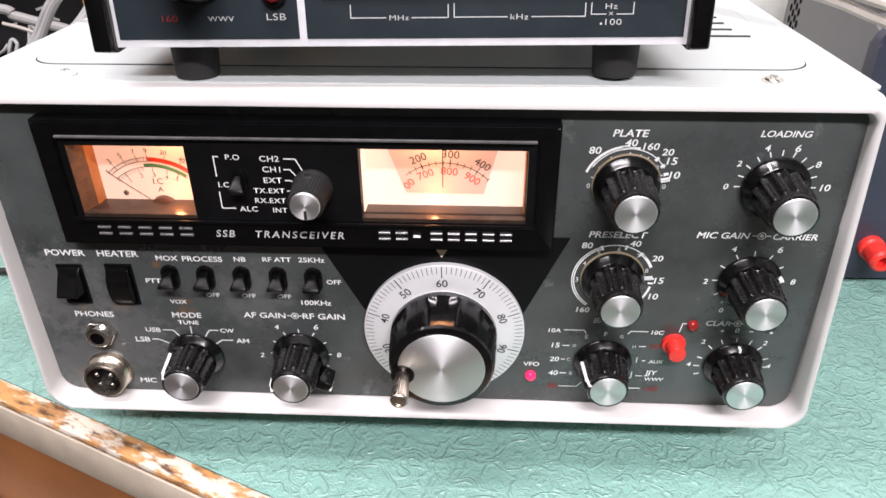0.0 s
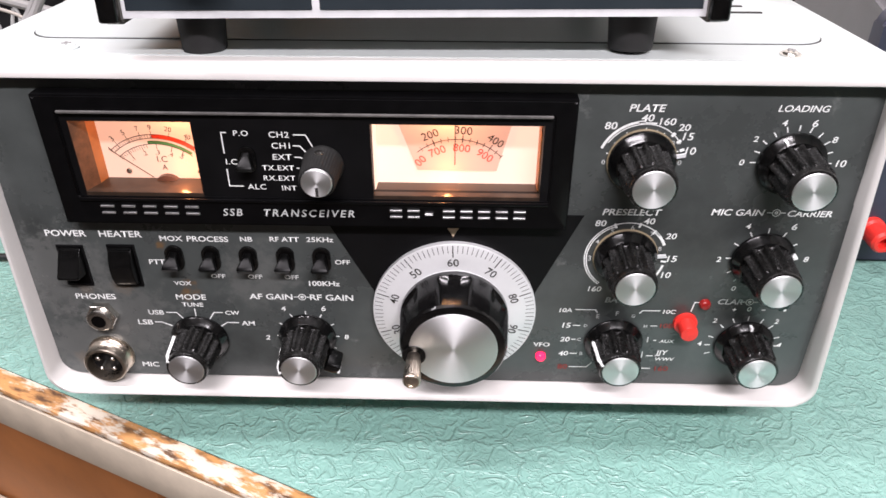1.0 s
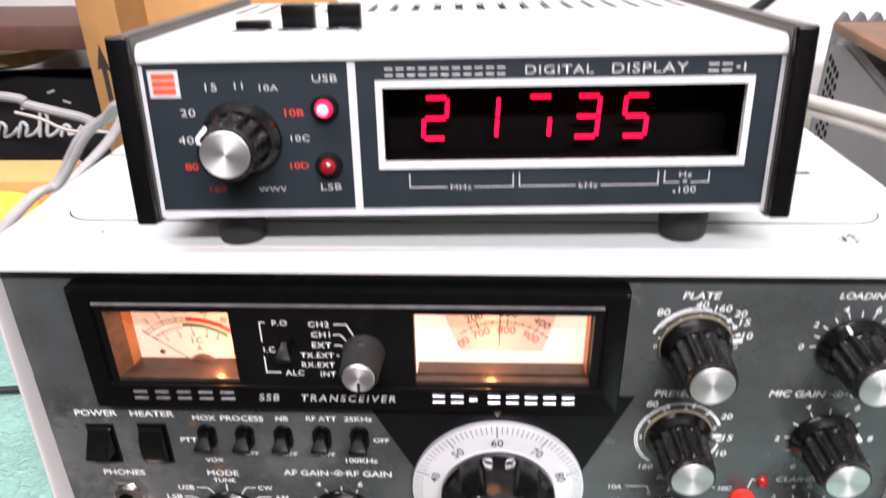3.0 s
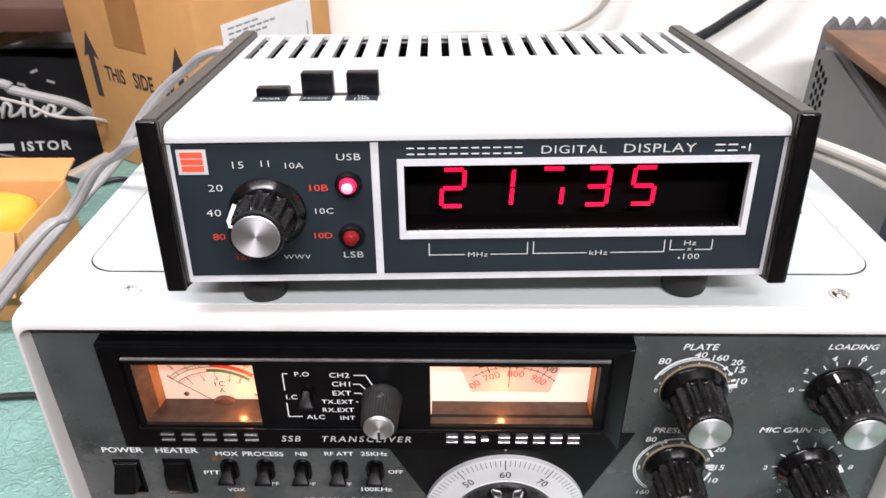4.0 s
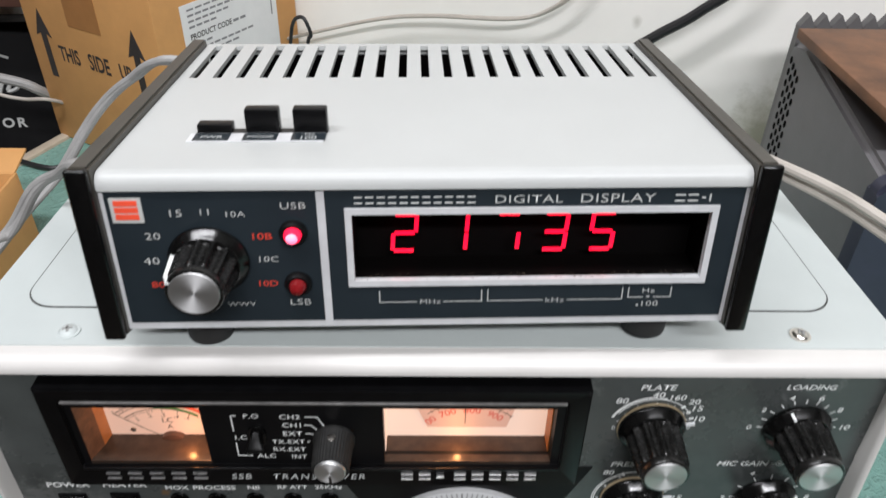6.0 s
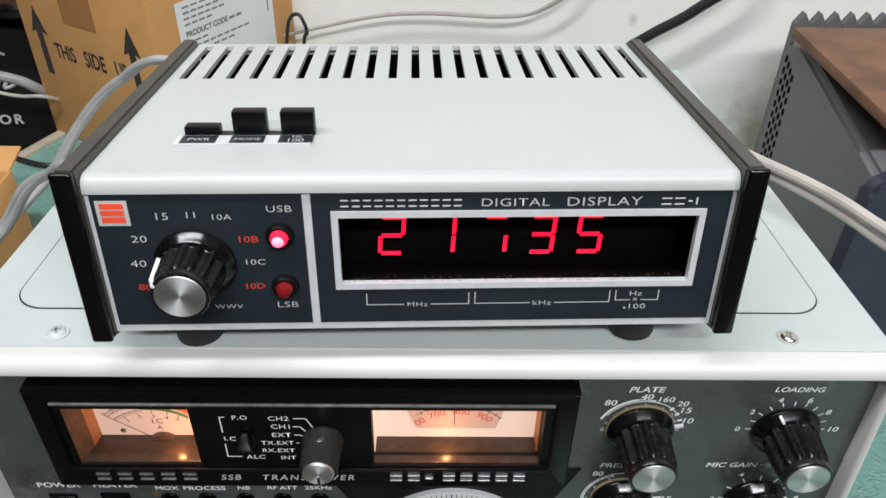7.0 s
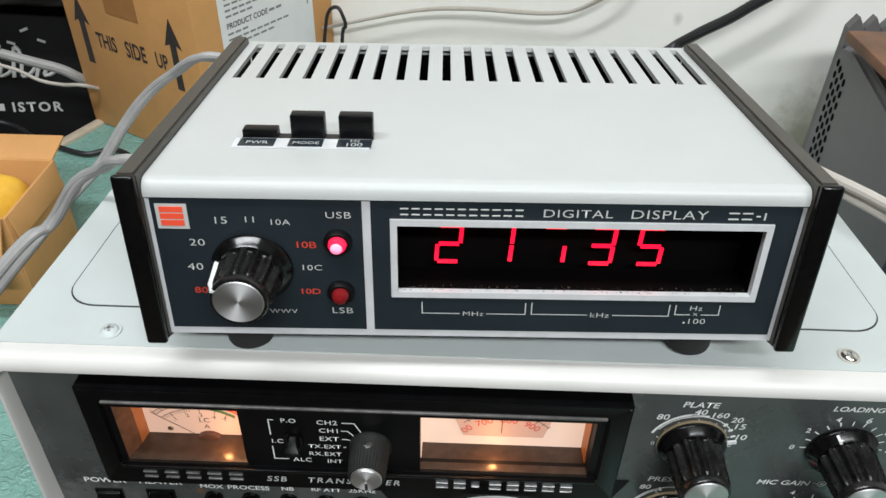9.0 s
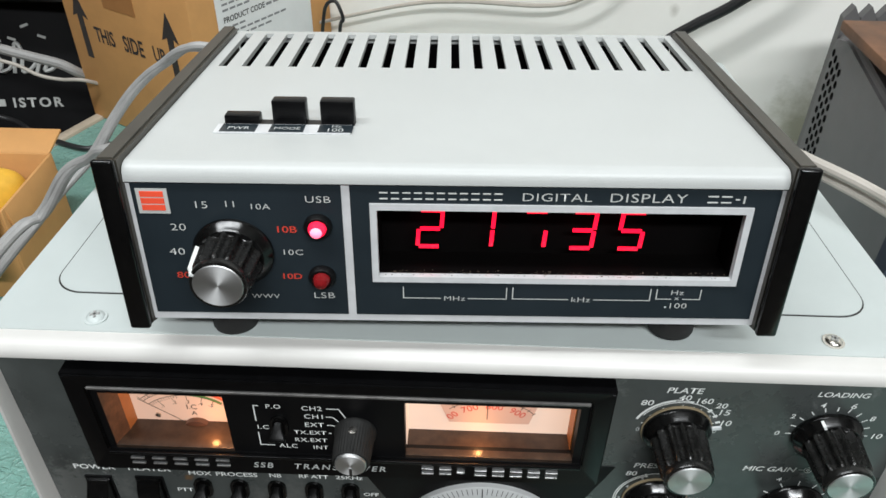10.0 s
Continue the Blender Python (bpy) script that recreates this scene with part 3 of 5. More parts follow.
part("trim_line", boxed(-0.1305, 0.048, -0.0083, -0.0070, 0.1678, 0.1688, 0.0003), mat("worn_trim", (0.16, 0.155, 0.15), 0.4, 0.5, vary=0.3, scale=200), bezel, "worn grey trim line")
part("logo_shelf", boxed(-0.131, 0.0485, -0.0086, -0.0074, 0.1322, 0.1335, 0.0003), BLACK, bezel)

# raised maker's and model marks as pairs of thin silver bars
def bar_pair(name, parent, x0, x1, z0, z1, y0, y1, material, label, thick=0.28):
    """One mark: an upper and a lower bar; millimetres."""
    t = (z1 - z0) * thick
    bm = bmesh.new()
    for q in (z0, z1 - t):
        box(bm, x0 * U, x1 * U, y0 * U, y1 * U, q * U, (q + t) * U, 0.00012, 1)
    return part(name, bm, material, parent, label, smooth=0)


for k in range(5):
    x = -123.4 + 8.2 * k
    bar_pair("maker_mark", bezel, x, x + 5.2, 126.4, 130.2, -8.4, -7.4, MARKSILVER, "raised silver maker's bars", 0.23)
for k in range(8):
    x = -11.6 + 6.75 * k
    bar_pair("model_mark", bezel, x, x + (4.6 if k != 2 else 3), 126.4 if k != 2 else 127.6, 129.9 if k != 2 else 128.6, -8.6, -7.4, MARKSILVER, "raised silver model bars", 0.22 if k != 2 else 0.5)
word(bezel, "SSB", -72.6, 127.6, 7.6, -7.75, DIMINK, shear=0.2, spacing=1.25)
word(bezel, "TRANSCEIVER", -42.9, 127.6, 35, -7.75, DIMINK, shear=0.2, spacing=1.35)

# lit windows: walls, ledges and cards
def ledge(x0, x1, yb, zb):
    """Window floor that falls away towards the card."""
    bm = bmesh.new()
    side = [(-0.0063, 0.1330), (-0.0063, 0.1350), (-0.0052, 0.1352), (yb, zb), (yb, zb - 0.002)]
    a = [bm.verts.new((x0, y, z)) for y, z in side]
    b = [bm.verts.new((x1, y, z)) for y, z in side]
    bm.faces.new(a)
    bm.faces.new(b)
    for k in range(5):
        bm.faces.new((a[k], a[(k + 1) % 5], b[(k + 1) % 5], b[k]))
    return bm


bm = bmesh.new()
box(bm, -0.0832, -0.0827, -0.001, 0.0084, 0.130, 0.171)
part("window_side", bm, VOIDM, bezel, smooth=0)
bm = bmesh.new()
v = [bm.verts.new((x * U, y * U, z * U)) for x, y, z in ((-125.8, 1.4, 134), (-125.0, 7.4, 134), (-125.0, 7.4, 172), (-125.8, 1.4, 172))]
bm.faces.new(v)
b2 = bmesh.new()
b2.faces.new([b2.verts.new((x * U, y * U, z * U)) for x, y, z in ((-128.3, -6, 134), (-125.8, 1.4, 134), (-125.8, 1.4, 172), (-128.3, -6, 172))])
part("window_side", b2, BROWNSIDE, bezel, "dusty brown side wall with amber lamplight in its colour", smooth=0)
part("window_side", bm, AMBER, bezel, "amber lit side wall", smooth=0)
part("window_ledge", ledge(-0.1283, -0.0830, 0.0080, 0.1343), WINFLOOR, bezel, "dusty dark ledge")
meter = part("meter_card", boxed(-0.1254, -0.0828, 0.0070, 0.0082, 0.130, 0.171), METERFACE, radio, "warm lit meter card with red and green arcs")
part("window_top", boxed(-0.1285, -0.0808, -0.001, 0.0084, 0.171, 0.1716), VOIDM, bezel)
part("window_ledge", ledge(-0.0178, 0.0452, 0.0080, 0.1335), WINFLOOR, bezel, "dusty dark ledge")
dial_card = part("dial_card", boxed(-0.0176, 0.0450, 0.0074, 0.0082, 0.130, 0.171), DIALCARD, radio, "bright lit dial card")
part("window_side", boxed(0.0448, 0.0453, -0.001, 0.0085, 0.130, 0.171), AMBER, bezel, "amber lit side wall", smooth=0)
# this side wall takes the card's emission in place of lamplight falling on it
part("window_side", boxed(-0.0180, -0.0175, -0.001, 0.0085, 0.130, 0.171), DIALCARD, bezel, "", smooth=0)
part("window_top", boxed(-0.0178, 0.0452, -0.001, 0.0090, 0.171, 0.1716), VOIDM, bezel)
# dial bulbs hidden behind the top of the mask
lamp("dial_glow_light", "POINT", pose(-0.092, -0.0002, 0.1682), 0.045, (1.0, 0.42, 0.15), 0.0018)
lamp("dial_glow_light", "POINT", pose(0.010, -0.0002, 0.1685), 0.06, (1.0, 0.46, 0.18), 0.002)

# added lights without bulbs: they imitate the reflected glow spot on each ledge
lamp("dial_glow_light", "POINT", pose(-0.092, -0.0015, 0.1392), 0.0065, (1.0, 0.38, 0.12), 0.001)
lamp("dial_glow_light", "POINT", pose(0.010, -0.0015, 0.1392), 0.0065, (1.0, 0.40, 0.13), 0.001)

# meter scale
MX, MZ = -103.8, 127.2
MY = 6.85
bm = bmesh.new()
arc(bm, MX, MZ, 26.0, 50, 132, 0.25, MY)
arc(bm, MX, MZ, 24.4, 50, 132, 0.25, MY)
arc(bm, MX, MZ, 22.0, 50, 132, 0.25, MY)
ray_ticks(bm, MX, MZ, 24.4, 26.0, [132 - 2.5 * k for k in range(17)], 0.18, MY)
ray_ticks(bm, MX, MZ, 24.4, 27.6, [132, 124, 113, 101, 91, 76, 62], 0.22, MY)
ray_ticks(bm, MX, MZ, 20.4, 22.0, [132 - 2.8 * k for k in range(13)], 0.18, MY)
ray_ticks(bm, MX, MZ, 19.6, 22.0, [120, 104, 88, 72, 60], 0.22, MY)
part("printed_scale", bm, DARKINK, meter, smooth=0)
bm = bmesh.new()
arc(bm, MX, MZ, 25.2, 52, 91, 1.5, MY - 0.1)
part("red_arc", bm, REDINK, meter, "red over-scale arc", smooth=0)
bm = bmesh.new()
arc(bm, MX, MZ, 22.8, 52, 96, 1.3, MY - 0.1)
part("green_arc", bm, mat("green_ink", (0.05, 0.16, 0.06), 0.6), meter, "dark green arc", smooth=0)
for s, a, r, w in (("3", 124, 29, 1.2), ("5", 113, 29, 1.2), ("7", 101, 29, 1.2), ("9", 91, 29, 1.3), ("20", 77, 29, 2.6), ("40", 62, 28.6, 2.6), (".1", 122, 18.5, 1.4), (".2", 104, 18.5, 1.7), (".3", 88, 18.5, 1.7), (".4", 72, 18.5, 1.7), (".5", 60, 19.5, 1.7)):
    word(meter, s, MX + r * math.cos(radians(a)), MZ + r * math.sin(radians(a)), w, MY - 0.05, DARKINK, a - 90, bold=0.0)
word(meter, "I.C", -101.9, 142.8, 4, MY - 0.05, DARKINK, bold=0.0)
word(meter, "A", -101.5, 139.2, 2.2, MY - 0.05, DARKINK, bold=0.0)
word(meter, "ALC", -92.9, 142.4, 4.6, MY - 0.05, DIMINK, -32, bold=0.0)
part("needle", stroke(bmesh.new(), [(-106.5, 135.0), (-122.0, 147.2)], 0.35, MY - 0.6), DARKINK, meter, "thin black needle", smooth=0)
part("hub_cover", lathe(bmesh.new(), [(0.0058, 0.0), (0.0058, -0.0022), (0.0042, -0.0030), (0.0005, -0.0031)], 28), mat("brown_hub", (0.06, 0.03, 0.02), 0.3), meter, "dark brown pivot cover", pose(-0.1010, 0.0070, 0.1306))
for sx in (-0.1160, -0.0875):
    part("rivet", lathe(bmesh.new(), [(0.0011, 0.0), (0.0011, -0.0006), (0.0004, -0.001)], 12), BRASS, meter, "small brass screw", pose(sx, 0.0070, 0.1375))

# tuning dial film
film_poly = ((-13.0, 170.8), (37.4, 170.8), (29.2, 139.6), (-1.6, 139.6))
dial_film = part("dial_film", prism(bmesh.new(), [(x * U, z * U) for x, z in film_poly], 0.0066, 0.0072), DIALFILM, dial_card, "pinkish translucent frequency film", smooth=0)
DX, DZ, DY = 13.7, 129.0, 6.4
bm = bmesh.new()
arc(bm, DX, DZ, 23.9, 44, 130, 0.28, DY)
ray_ticks(bm, DX, DZ, 23.0, 24.9, [44.6 + 6.7 * k for k in range(13)], 0.26, DY)
ray_ticks(bm, DX, DZ, 22.4, 25.6, [112, 85, 58], 0.34, DY)
part("printed_scale", bm, DARKINK, dial_card, smooth=0)
for s, a in (("200", 112), ("300", 85), ("400", 58)):
    word(dial_card, s, DX + 27.7 * math.cos(radians(a)), DZ + 27.7 * math.sin(radians(a)), 6.6, DY, DARKINK, a - 90, bold=0.0)
for s, a in (("00", 134), ("700", 112), ("800", 85), ("900", 58)):
    word(dial_card, s, DX + 20.4 * math.cos(radians(a)), DZ + 20.4 * math.sin(radians(a)), 6.6 if len(s) == 3 else 4.3, DY, REDINK, a - 90, bold=0.0)
part("hairline", stroke(bmesh.new(), [(12.9, 170), (12.9, 142.5)], 0.3, DY - 0.6), DARKINK, dial_card, "black hairline", smooth=0)

# between the windows: meter switch and channel selector
for s, x, z, w in (("P.O", -65.2, 160.2, 5.4), ("I.C", -70.2, 148.6, 4.2), ("ALC", -62, 138.2, 7), ("CH2", -51.3, 159.8, 7.4), ("CH1", -51, 155.4, 6.8), ("EXT", -51, 150.8, 7),
                   ("TX.EXT", -53, 146.3, 12), ("RX.EXT", -53, 142.0, 12), ("INT", -49.7, 137.8, 5.6)):
    word(bezel, s, x, z, w, -6.4, INK, bold=0.006, spacing=1.1, tall=0.88)
part("label_line", stroke(bmesh.new(), [(-70.5, 160.4), (-72.4, 160.4), (-72.4, 152)], 0.45, -6.4), INK, bezel, "white label line", smooth=0)
part("label_line", stroke(bmesh.new(), [(-72.4, 145.6), (-72.4, 138.4), (-67, 138.4)], 0.45, -6.4), INK, bezel, "white label line", smooth=0)
part("label_line", stroke(bmesh.new(), [(-46, 159.8), (-41.5, 159.8), (-39, 154.5)], 0.45, -6.4), INK, bezel, "white label line", smooth=0)
part("label_line", stroke(bmesh.new(), [(-46.5, 155.4), (-44, 155.4), (-41.5, 152.3)], 0.45, -6.4), INK, bezel, "white label line", smooth=0)
part("label_line", stroke(bmesh.new(), [(-46.4, 150.8), (-44.5, 150.8), (-43, 150.2)], 0.45, -6.4), INK, bezel, "white label line", smooth=0)
part("label_line", stroke(bmesh.new(), [(-46, 146.3), (-45, 146.3)], 0.45, -6.4), INK, bezel, "white label line", smooth=0)


def toggle(x, z, droop=-32, scale=1.0, y=0.0):
    """Bat-handle switch in an oval bush."""
    bm = prism(bmesh.new(), rounded(-0.0042 * scale, 0.0042 * scale, -0.0068 * scale, 0.0068 * scale, 0.0041 * scale, 6), -0.0012, 0.0)
    t = part("toggle_switch", bm, GLOSS, radio, "black toggle switch", pose(x * U, y * U - 0.0001, z * U))
    part("slot", prism(bmesh.new(), rounded(-0.0028 * scale, 0.0028 * scale, -0.0055 * scale, 0.0055 * scale, 0.0027 * scale, 6), -0.0015, -0.0012), VOIDM, t, "", pose(x * U, y * U - 0.0001, z * U))
    b = bmesh.new()
    stations = ((0.0, 2.0, 1.6, 0.0), (-2.5, 2.1, 1.7, 0.3), (-5.0, 2.9, 1.7, 0.2), (-7.6, 3.9, 1.5, 0.0), (-8.8, 4.1, 1.3, 0.0), (-9.4, 3.7, 0.9, 0.0))
    rings = []
    for yy, hw, ht, up in stations:
        rings.append([b.verts.new((px * scale * U, yy * scale * U, pz * scale * U)) for px, pz in rounded(-hw, hw, up - ht, up + ht, ht * 0.6, 3)])
    n = len(rings[0])
    for p_, q_ in zip(rings, rings[1:]):
        for i in range(n):
            b.faces.new((p_[i], p_[(i + 1) % n], q_[(i + 1) % n], q_[i]))
    b.faces.new(rings[0])
    b.faces.new(rings[-1])
    part("lever", b, LEVER, t, "black paddle lever", pose(x * U, y * U - 0.0006, (z + 2.4) * U, -droop, 0, 0))
    return t


toggle(-64.0, 149.8, -34, 0.78, -6.2)
for x in (-102.5, -87.3, -71.8, -56.4, -41.4):
    toggle(x, 101.2, -31, 0.88)


def rocker(x0, x1, z0, z1, pressed):
    cx, cz = (x0 + x1) / 2, (z0 + z1) / 2
    bm = bmesh.new()
    ring_frame(bm, x0, x1, z0, z1, x0 + 0.7, x1 - 0.7, z0 + 0.7, z1 - 0.7, -0.8, 0)
    t = part("rocker_switch", bm, MATTE, radio, "black rocker switch in a rubbed opening")
    part("well", boxed((x0 + 0.7) * U, (x1 - 0.7) * U, -0.0003, -0.0001, (z0 + 0.7) * U, (z1 - 0.7) * U), VOIDM, t, smooth=0)
    b = bmesh.new()
    side = [(-0.2, z1 - 0.9), (-1.6, z1 - 1.2), (-4.6, cz + 3.2), (-8.2, cz - 0.6), (-8.8, cz - 1.6), (-8.4, cz - 2.4), (-1.2, cz - 3.4), (-0.2, cz - 3.6)] if pressed else \
           [(-0.2, z1 - 0.8), (-2.6, z1 - 1.4), (-4.6, cz + 5), (-5.4, cz + 1), (-5.2, cz - 3), (-4.4, z0 + 4), (-3.4, z0 + 2.4), (-0.2, z0 + 1.4)]
    a = [b.verts.new(((x0 + 1) * U, y * U, z * U)) for y, z in side]
    c = [b.verts.new(((x1 - 1) * U, y * U, z * U)) for y, z in side]
    b.faces.new(a)
    b.faces.new(c)
    for k in range(len(side)):
        b.faces.new((a[k], a[(k + 1) % len(side)], c[(k + 1) % len(side)], c[k]))
    bmesh.ops.bevel(b, geom=list(b.edges), offset=0.0004, segments=2, affect="EDGES")
    part("paddle", b, GLOSS, t)


rocker(-151, -140, 86.5, 106.5, True)
rocker(-130, -118.5, 86.5, 107, False)

# jacks
bm = lathe(bmesh.new(), [(0.0070, 0.0), (0.0070, -0.0025), (0.0066, -0.003)], 6)
jack = part("headphone_jack", bm, CHROME, radio, "nickel hexagon-nut headphone jack", pose(-0.140, 0, 0.0705), smooth=20)
bm = bmesh.new()
ring = [(0.0052, -0.0028), (0.0052, -0.0052), (0.0046, -0.0056), (0.0032, -0.0056), (0.0030, -0.0030)]
lathe(bm, ring, 32)
part("bush", bm, CHROME, jack, "", pose(-0.140, 0, 0.0705))
part("jack_hole", lathe(bmesh.new(), [(0.0030, -0.0056), (0.0030, -0.00565)], 24), VOIDM, jack, "", pose(-0.140, 0, 0.0705))
bm = lathe(bmesh.new(), [(0.0103, 0.0), (0.0103, -0.0010), (0.0097, -0.0012), (0.0097, -0.0020), (0.0093, -0.0024), (0.0097, -0.0028), (0.0093, -0.0034), (0.0097, -0.004), (0.0093, -0.0046), (0.0097, -0.0052),
                        (0.0093, -0.0060), (0.0093, -0.0082), (0.0088, -0.0086), (0.0078, -0.0086), (0.0076, -0.0035)], 40)
mic = part("microphone_socket", bm, BRASS, radio, "worn nickel four-pin microphone socket", pose(-0.1415, 0, 0.0480))
part("insert", lathe(bmesh.new(), [(0.0077, -0.0030), (0.0077, -0.0038)], 32), MATTE, mic, "", pose(-0.1415, 0, 0.0480))
for px, pz in ((-0.0032, 0.0026), (0.0032, 0.0026), (-0.0028, -0.0030), (0.0028, -0.0030)):
    part("pin", lathe(bmesh.new(), [(0.0011, -0.0036), (0.0011, -0.0070), (0.0005, -0.0076)], 12), CHROME, mic, "", pose(-0.1415 + px, 0, 0.0480 + pz))

# ---- knobs ----


def fluted(count, depth, skip=()):
    def f(a, i):
        if i in skip:
            return 1.0
        c = math.cos(count * a)
        return 1.0 - depth * (0.5 - 0.5 * c) ** 1.6
    return f


def ribbed(count, depth, skip=()):
    """Narrow raised ribs with wide hollows between them."""
    def f(a, i):
        if i in skip:
            return 1.0
        return 1.0 - depth * (1.0 - (0.5 + 0.5 * math.cos(count * a)) ** 1.5)
    return f


def knob_meshes():
    sk = lathe(bmesh.new(), [(0.0124, -0.0008), (0.0127, -0.0012), (0.0127, -0.0020), (0.0124, -0.0026), (0.0106, -0.0046), (0.0102, -0.0052), (0.0094, -0.0054)], 72)
    body = lathe(bmesh.new(), [(0.0096, -0.0046), (0.0102, -0.0056), (0.0102, -0.0076), (0.0100, -0.0092), (0.0095, -0.0180), (0.0093, -0.0196), (0.0086, -0.0203), (0.0087, -0.0222), (0.0084, -0.0229), (0.0079, -0.0231)], 156, ribbed(13, 0.18, (0, 6, 7, 8, 9)))
    cap = lathe(bmesh.new(), [(0.0075, -0.0227), (0.0075, -0.0232), (0.0072, -0.0234), (0.0003, -0.0234)], 48)
    return sk, body, cap


sk, body, cap = knob_meshes()
MESH = {}
for key, b_, m_ in (("skirt", sk, GLOSS), ("grip", body, GRIP), ("cap", cap, SPUN)):
    bmesh.ops.recalc_face_normals(b_, faces=b_.faces)
    me = bpy.data.meshes.new(key)
    b_.to_mesh(me)
    b_.free()
    for p in me.polygons:
        p.use_smooth = True
    me.set_sharp_from_angle(angle=radians(32))
    me.materials.append(m_)
    MESH[key] = me


def knob(x, z, turn=0, mark=None, lever=None, parent=None, y=0.0, inner=None, scale=1.0, deep=1.0):
    """Fluted knob with a skirt and a spun cap; mark: white pointer at that angle."""
    m = pose(x * U, y * U, z * U, 0, -turn, 0) @ Matrix.Diagonal((scale, scale * deep, scale, 1))
    k = part("knob", MESH["skirt"], GLOSS, parent or radio, "black fluted knob with spun aluminium cap", m)
    part("grip", MESH["grip"], GRIP, k, "", m)
    part("cap", MESH["cap"], SPUN, k, "spun aluminium cap", m)
    if mark == "line":
        b = bmesh.new()
        lo = [(0.0112, -0.0070), (0.0101, -0.0198), (0.0094, -0.0212), (0.0086, -0.0236)]
        hi = [(0.0100, -0.0070), (0.0088, -0.0205), (0.0082, -0.0226), (0.0074, -0.0230)]
        q = [[b.verts.new((r, yy, s_ * 0.00045)) for r, yy in lo + hi[::-1]] for s_ in (-1, 1)]
        b.faces.new(q[0])
        b.faces.new(q[1])
        for i in range(8):
            b.faces.new((q[0][i], q[0][(i + 1) % 8], q[1][(i + 1) % 8], q[1][i]))
        part("pointer_line", b, INK, k, "chipped white pointer line", m, smooth=0)
    elif mark == "skirt":
        b = bmesh.new()
        box(b, 0.0106, 0.0122, -0.0060, -0.0030, -0.0005, 0.0005)
        part("pointer_mark", b, INK, k, "white pointer mark", m, smooth=0)
    elif mark == "wire":
        part("pointer", boxed(0.010, 0.0160, -0.0020, -0.0012, -0.0007, 0.0007), SILVER, k, "pale pointer tab", m)
    if inner is not None:
        part("pointer_ring", lathe(bmesh.new(), [(0.0131, -0.0002), (0.0131, -0.0009), (0.0128, -0.0011)], 40), mat("yellowed_ring", (0.26, 0.205, 0.125), 0.5, vary=0.2, scale=200), k, "yellowed clear ring", m)
    if lever is not None:
        a = radians(lever)
        b = bmesh.new()
        box(b, 0.0105, 0.0170, -0.0150, -0.0040, -0.0024, 0.0024, 0.0010)
        lv = part("lever", b, GLOSS, k, "small black outer lever", pose(x * U, y * U, z * U, 0, -lever, 0))
        part("lever_mark", boxed(0.0165, 0.0173, -0.0150, -0.0090, -0.0005, 0.0005), INK, lv, "white lever mark", pose(x * U, y * U, z * U, 0, -lever, 0), smooth=0)
    return k


knob(83, 148, 12, "wire", inner=1)
knob(138.5, 148, 118, "skirt")
knob(82.5, 105, 5, "wire", inner=1)
knob(137.5, 105, 20, "skirt", lever=-62)
knob(139.5, 60.5, 90, "skirt", deep=0.86)
knob(83, 60.5, 158, "line", deep=0.86)
knob(-99, 58.5, 150, "line", deep=0.93)
knob(-51, 60.5, 190, "line", lever=-28)

# channel selector
sel = part("channel_selector", lathe(bmesh.new(), [(0.0078, -0.0064), (0.0078, -0.0080), (0.0074, -0.0085), (0.0068, -0.0200), (0.0064, -0.0208)], 120, fluted(40, 0.05, (0, 1))), DUSTY, radio, "grey knurled selector knob", pose(-0.036, 0, 0.148), smooth=60)
part("cap", lathe(bmesh.new(), [(0.0056, -0.0206), (0.0056, -0.0216), (0.0053, -0.0219), (0.0003, -0.0219)], 36), SPUN, sel, "spun aluminium cap", pose(-0.036, 0, 0.148))
part("pointer_mark", boxed(-0.0365, -0.0355, -0.0223, -0.0219, 0.1430, 0.1465), DARKINK, sel, "", smooth=0)
part("grub_screw", lathe(bmesh.new(), [(0.0016, 0.0), (0.0016, -0.0006), (0.0004, -0.0008)], 14), CHROME, sel, "small nickel grub screw", pose(-0.036, -0.012, 0.1551, -88, 0, 0))

# main tuning dial and knob
KX, KZ = 13.4, 77.0
dial = part("tuning_dial", lathe(bmesh.new(), [(0.0345, -0.0006), (0.0345, -0.0028), (0.0341, -0.0031), (0.0225, -0.0042), (0.0225, -0.0044)], 96), DIAL, radio, "pale silver dial ring with black divisions", pose(KX * U, 0, KZ * U))
ROT = 1.5
for k in range(100):
    bm = bmesh.new()
    a = 90 + ROT - 3.6 * k
    long = k % 10 == 0
    r0, r1 = (28.6 if long else (30.4 if k % 5 else 30.0)), 33.8
    c, s = math.cos(radians(a)), math.sin(radians(a))
    w = 0.42 if long else 0.24
    n = (-s * w / 2, c * w / 2)
    q = []
    for r, sg in ((r0, 1), (r1, 1), (r1, -1), (r0, -1)):
        yy = -3.12 - 0.095 * (34.1 - r) - 0.08
        q.append(bm.verts.new(((r * c + sg * n[0]) * U, yy * U, (r * s + sg * n[1]) * U)))
    bm.faces.new(q)
    part("dial_mark", bm, DARKINK, dial, "", pose(KX * U, 0, KZ * U), smooth=0)
for k in range(10):
    a = 90 + ROT - 36 * (k - 6)
    s = str(k * 10) if k else "0"
    word(dial, s, KX + 26.2 * math.cos(radians(a)), KZ + 26.2 * math.sin(radians(a)), 4.7 if k else 2.3, -4.15, DARKINK, a - 90, bold=0.004)
part("index_mark", prism(bmesh.new(), [(-0.0023, 0.0018), (0.0023, 0.0018), (0, -0.0021)], -0.0009, -0.0005), mat("cream_mark", (0.72, 0.55, 0.38), 0.5), panel, "cream triangular index mark", pose(0.0126, 0, 0.1158), smooth=0)


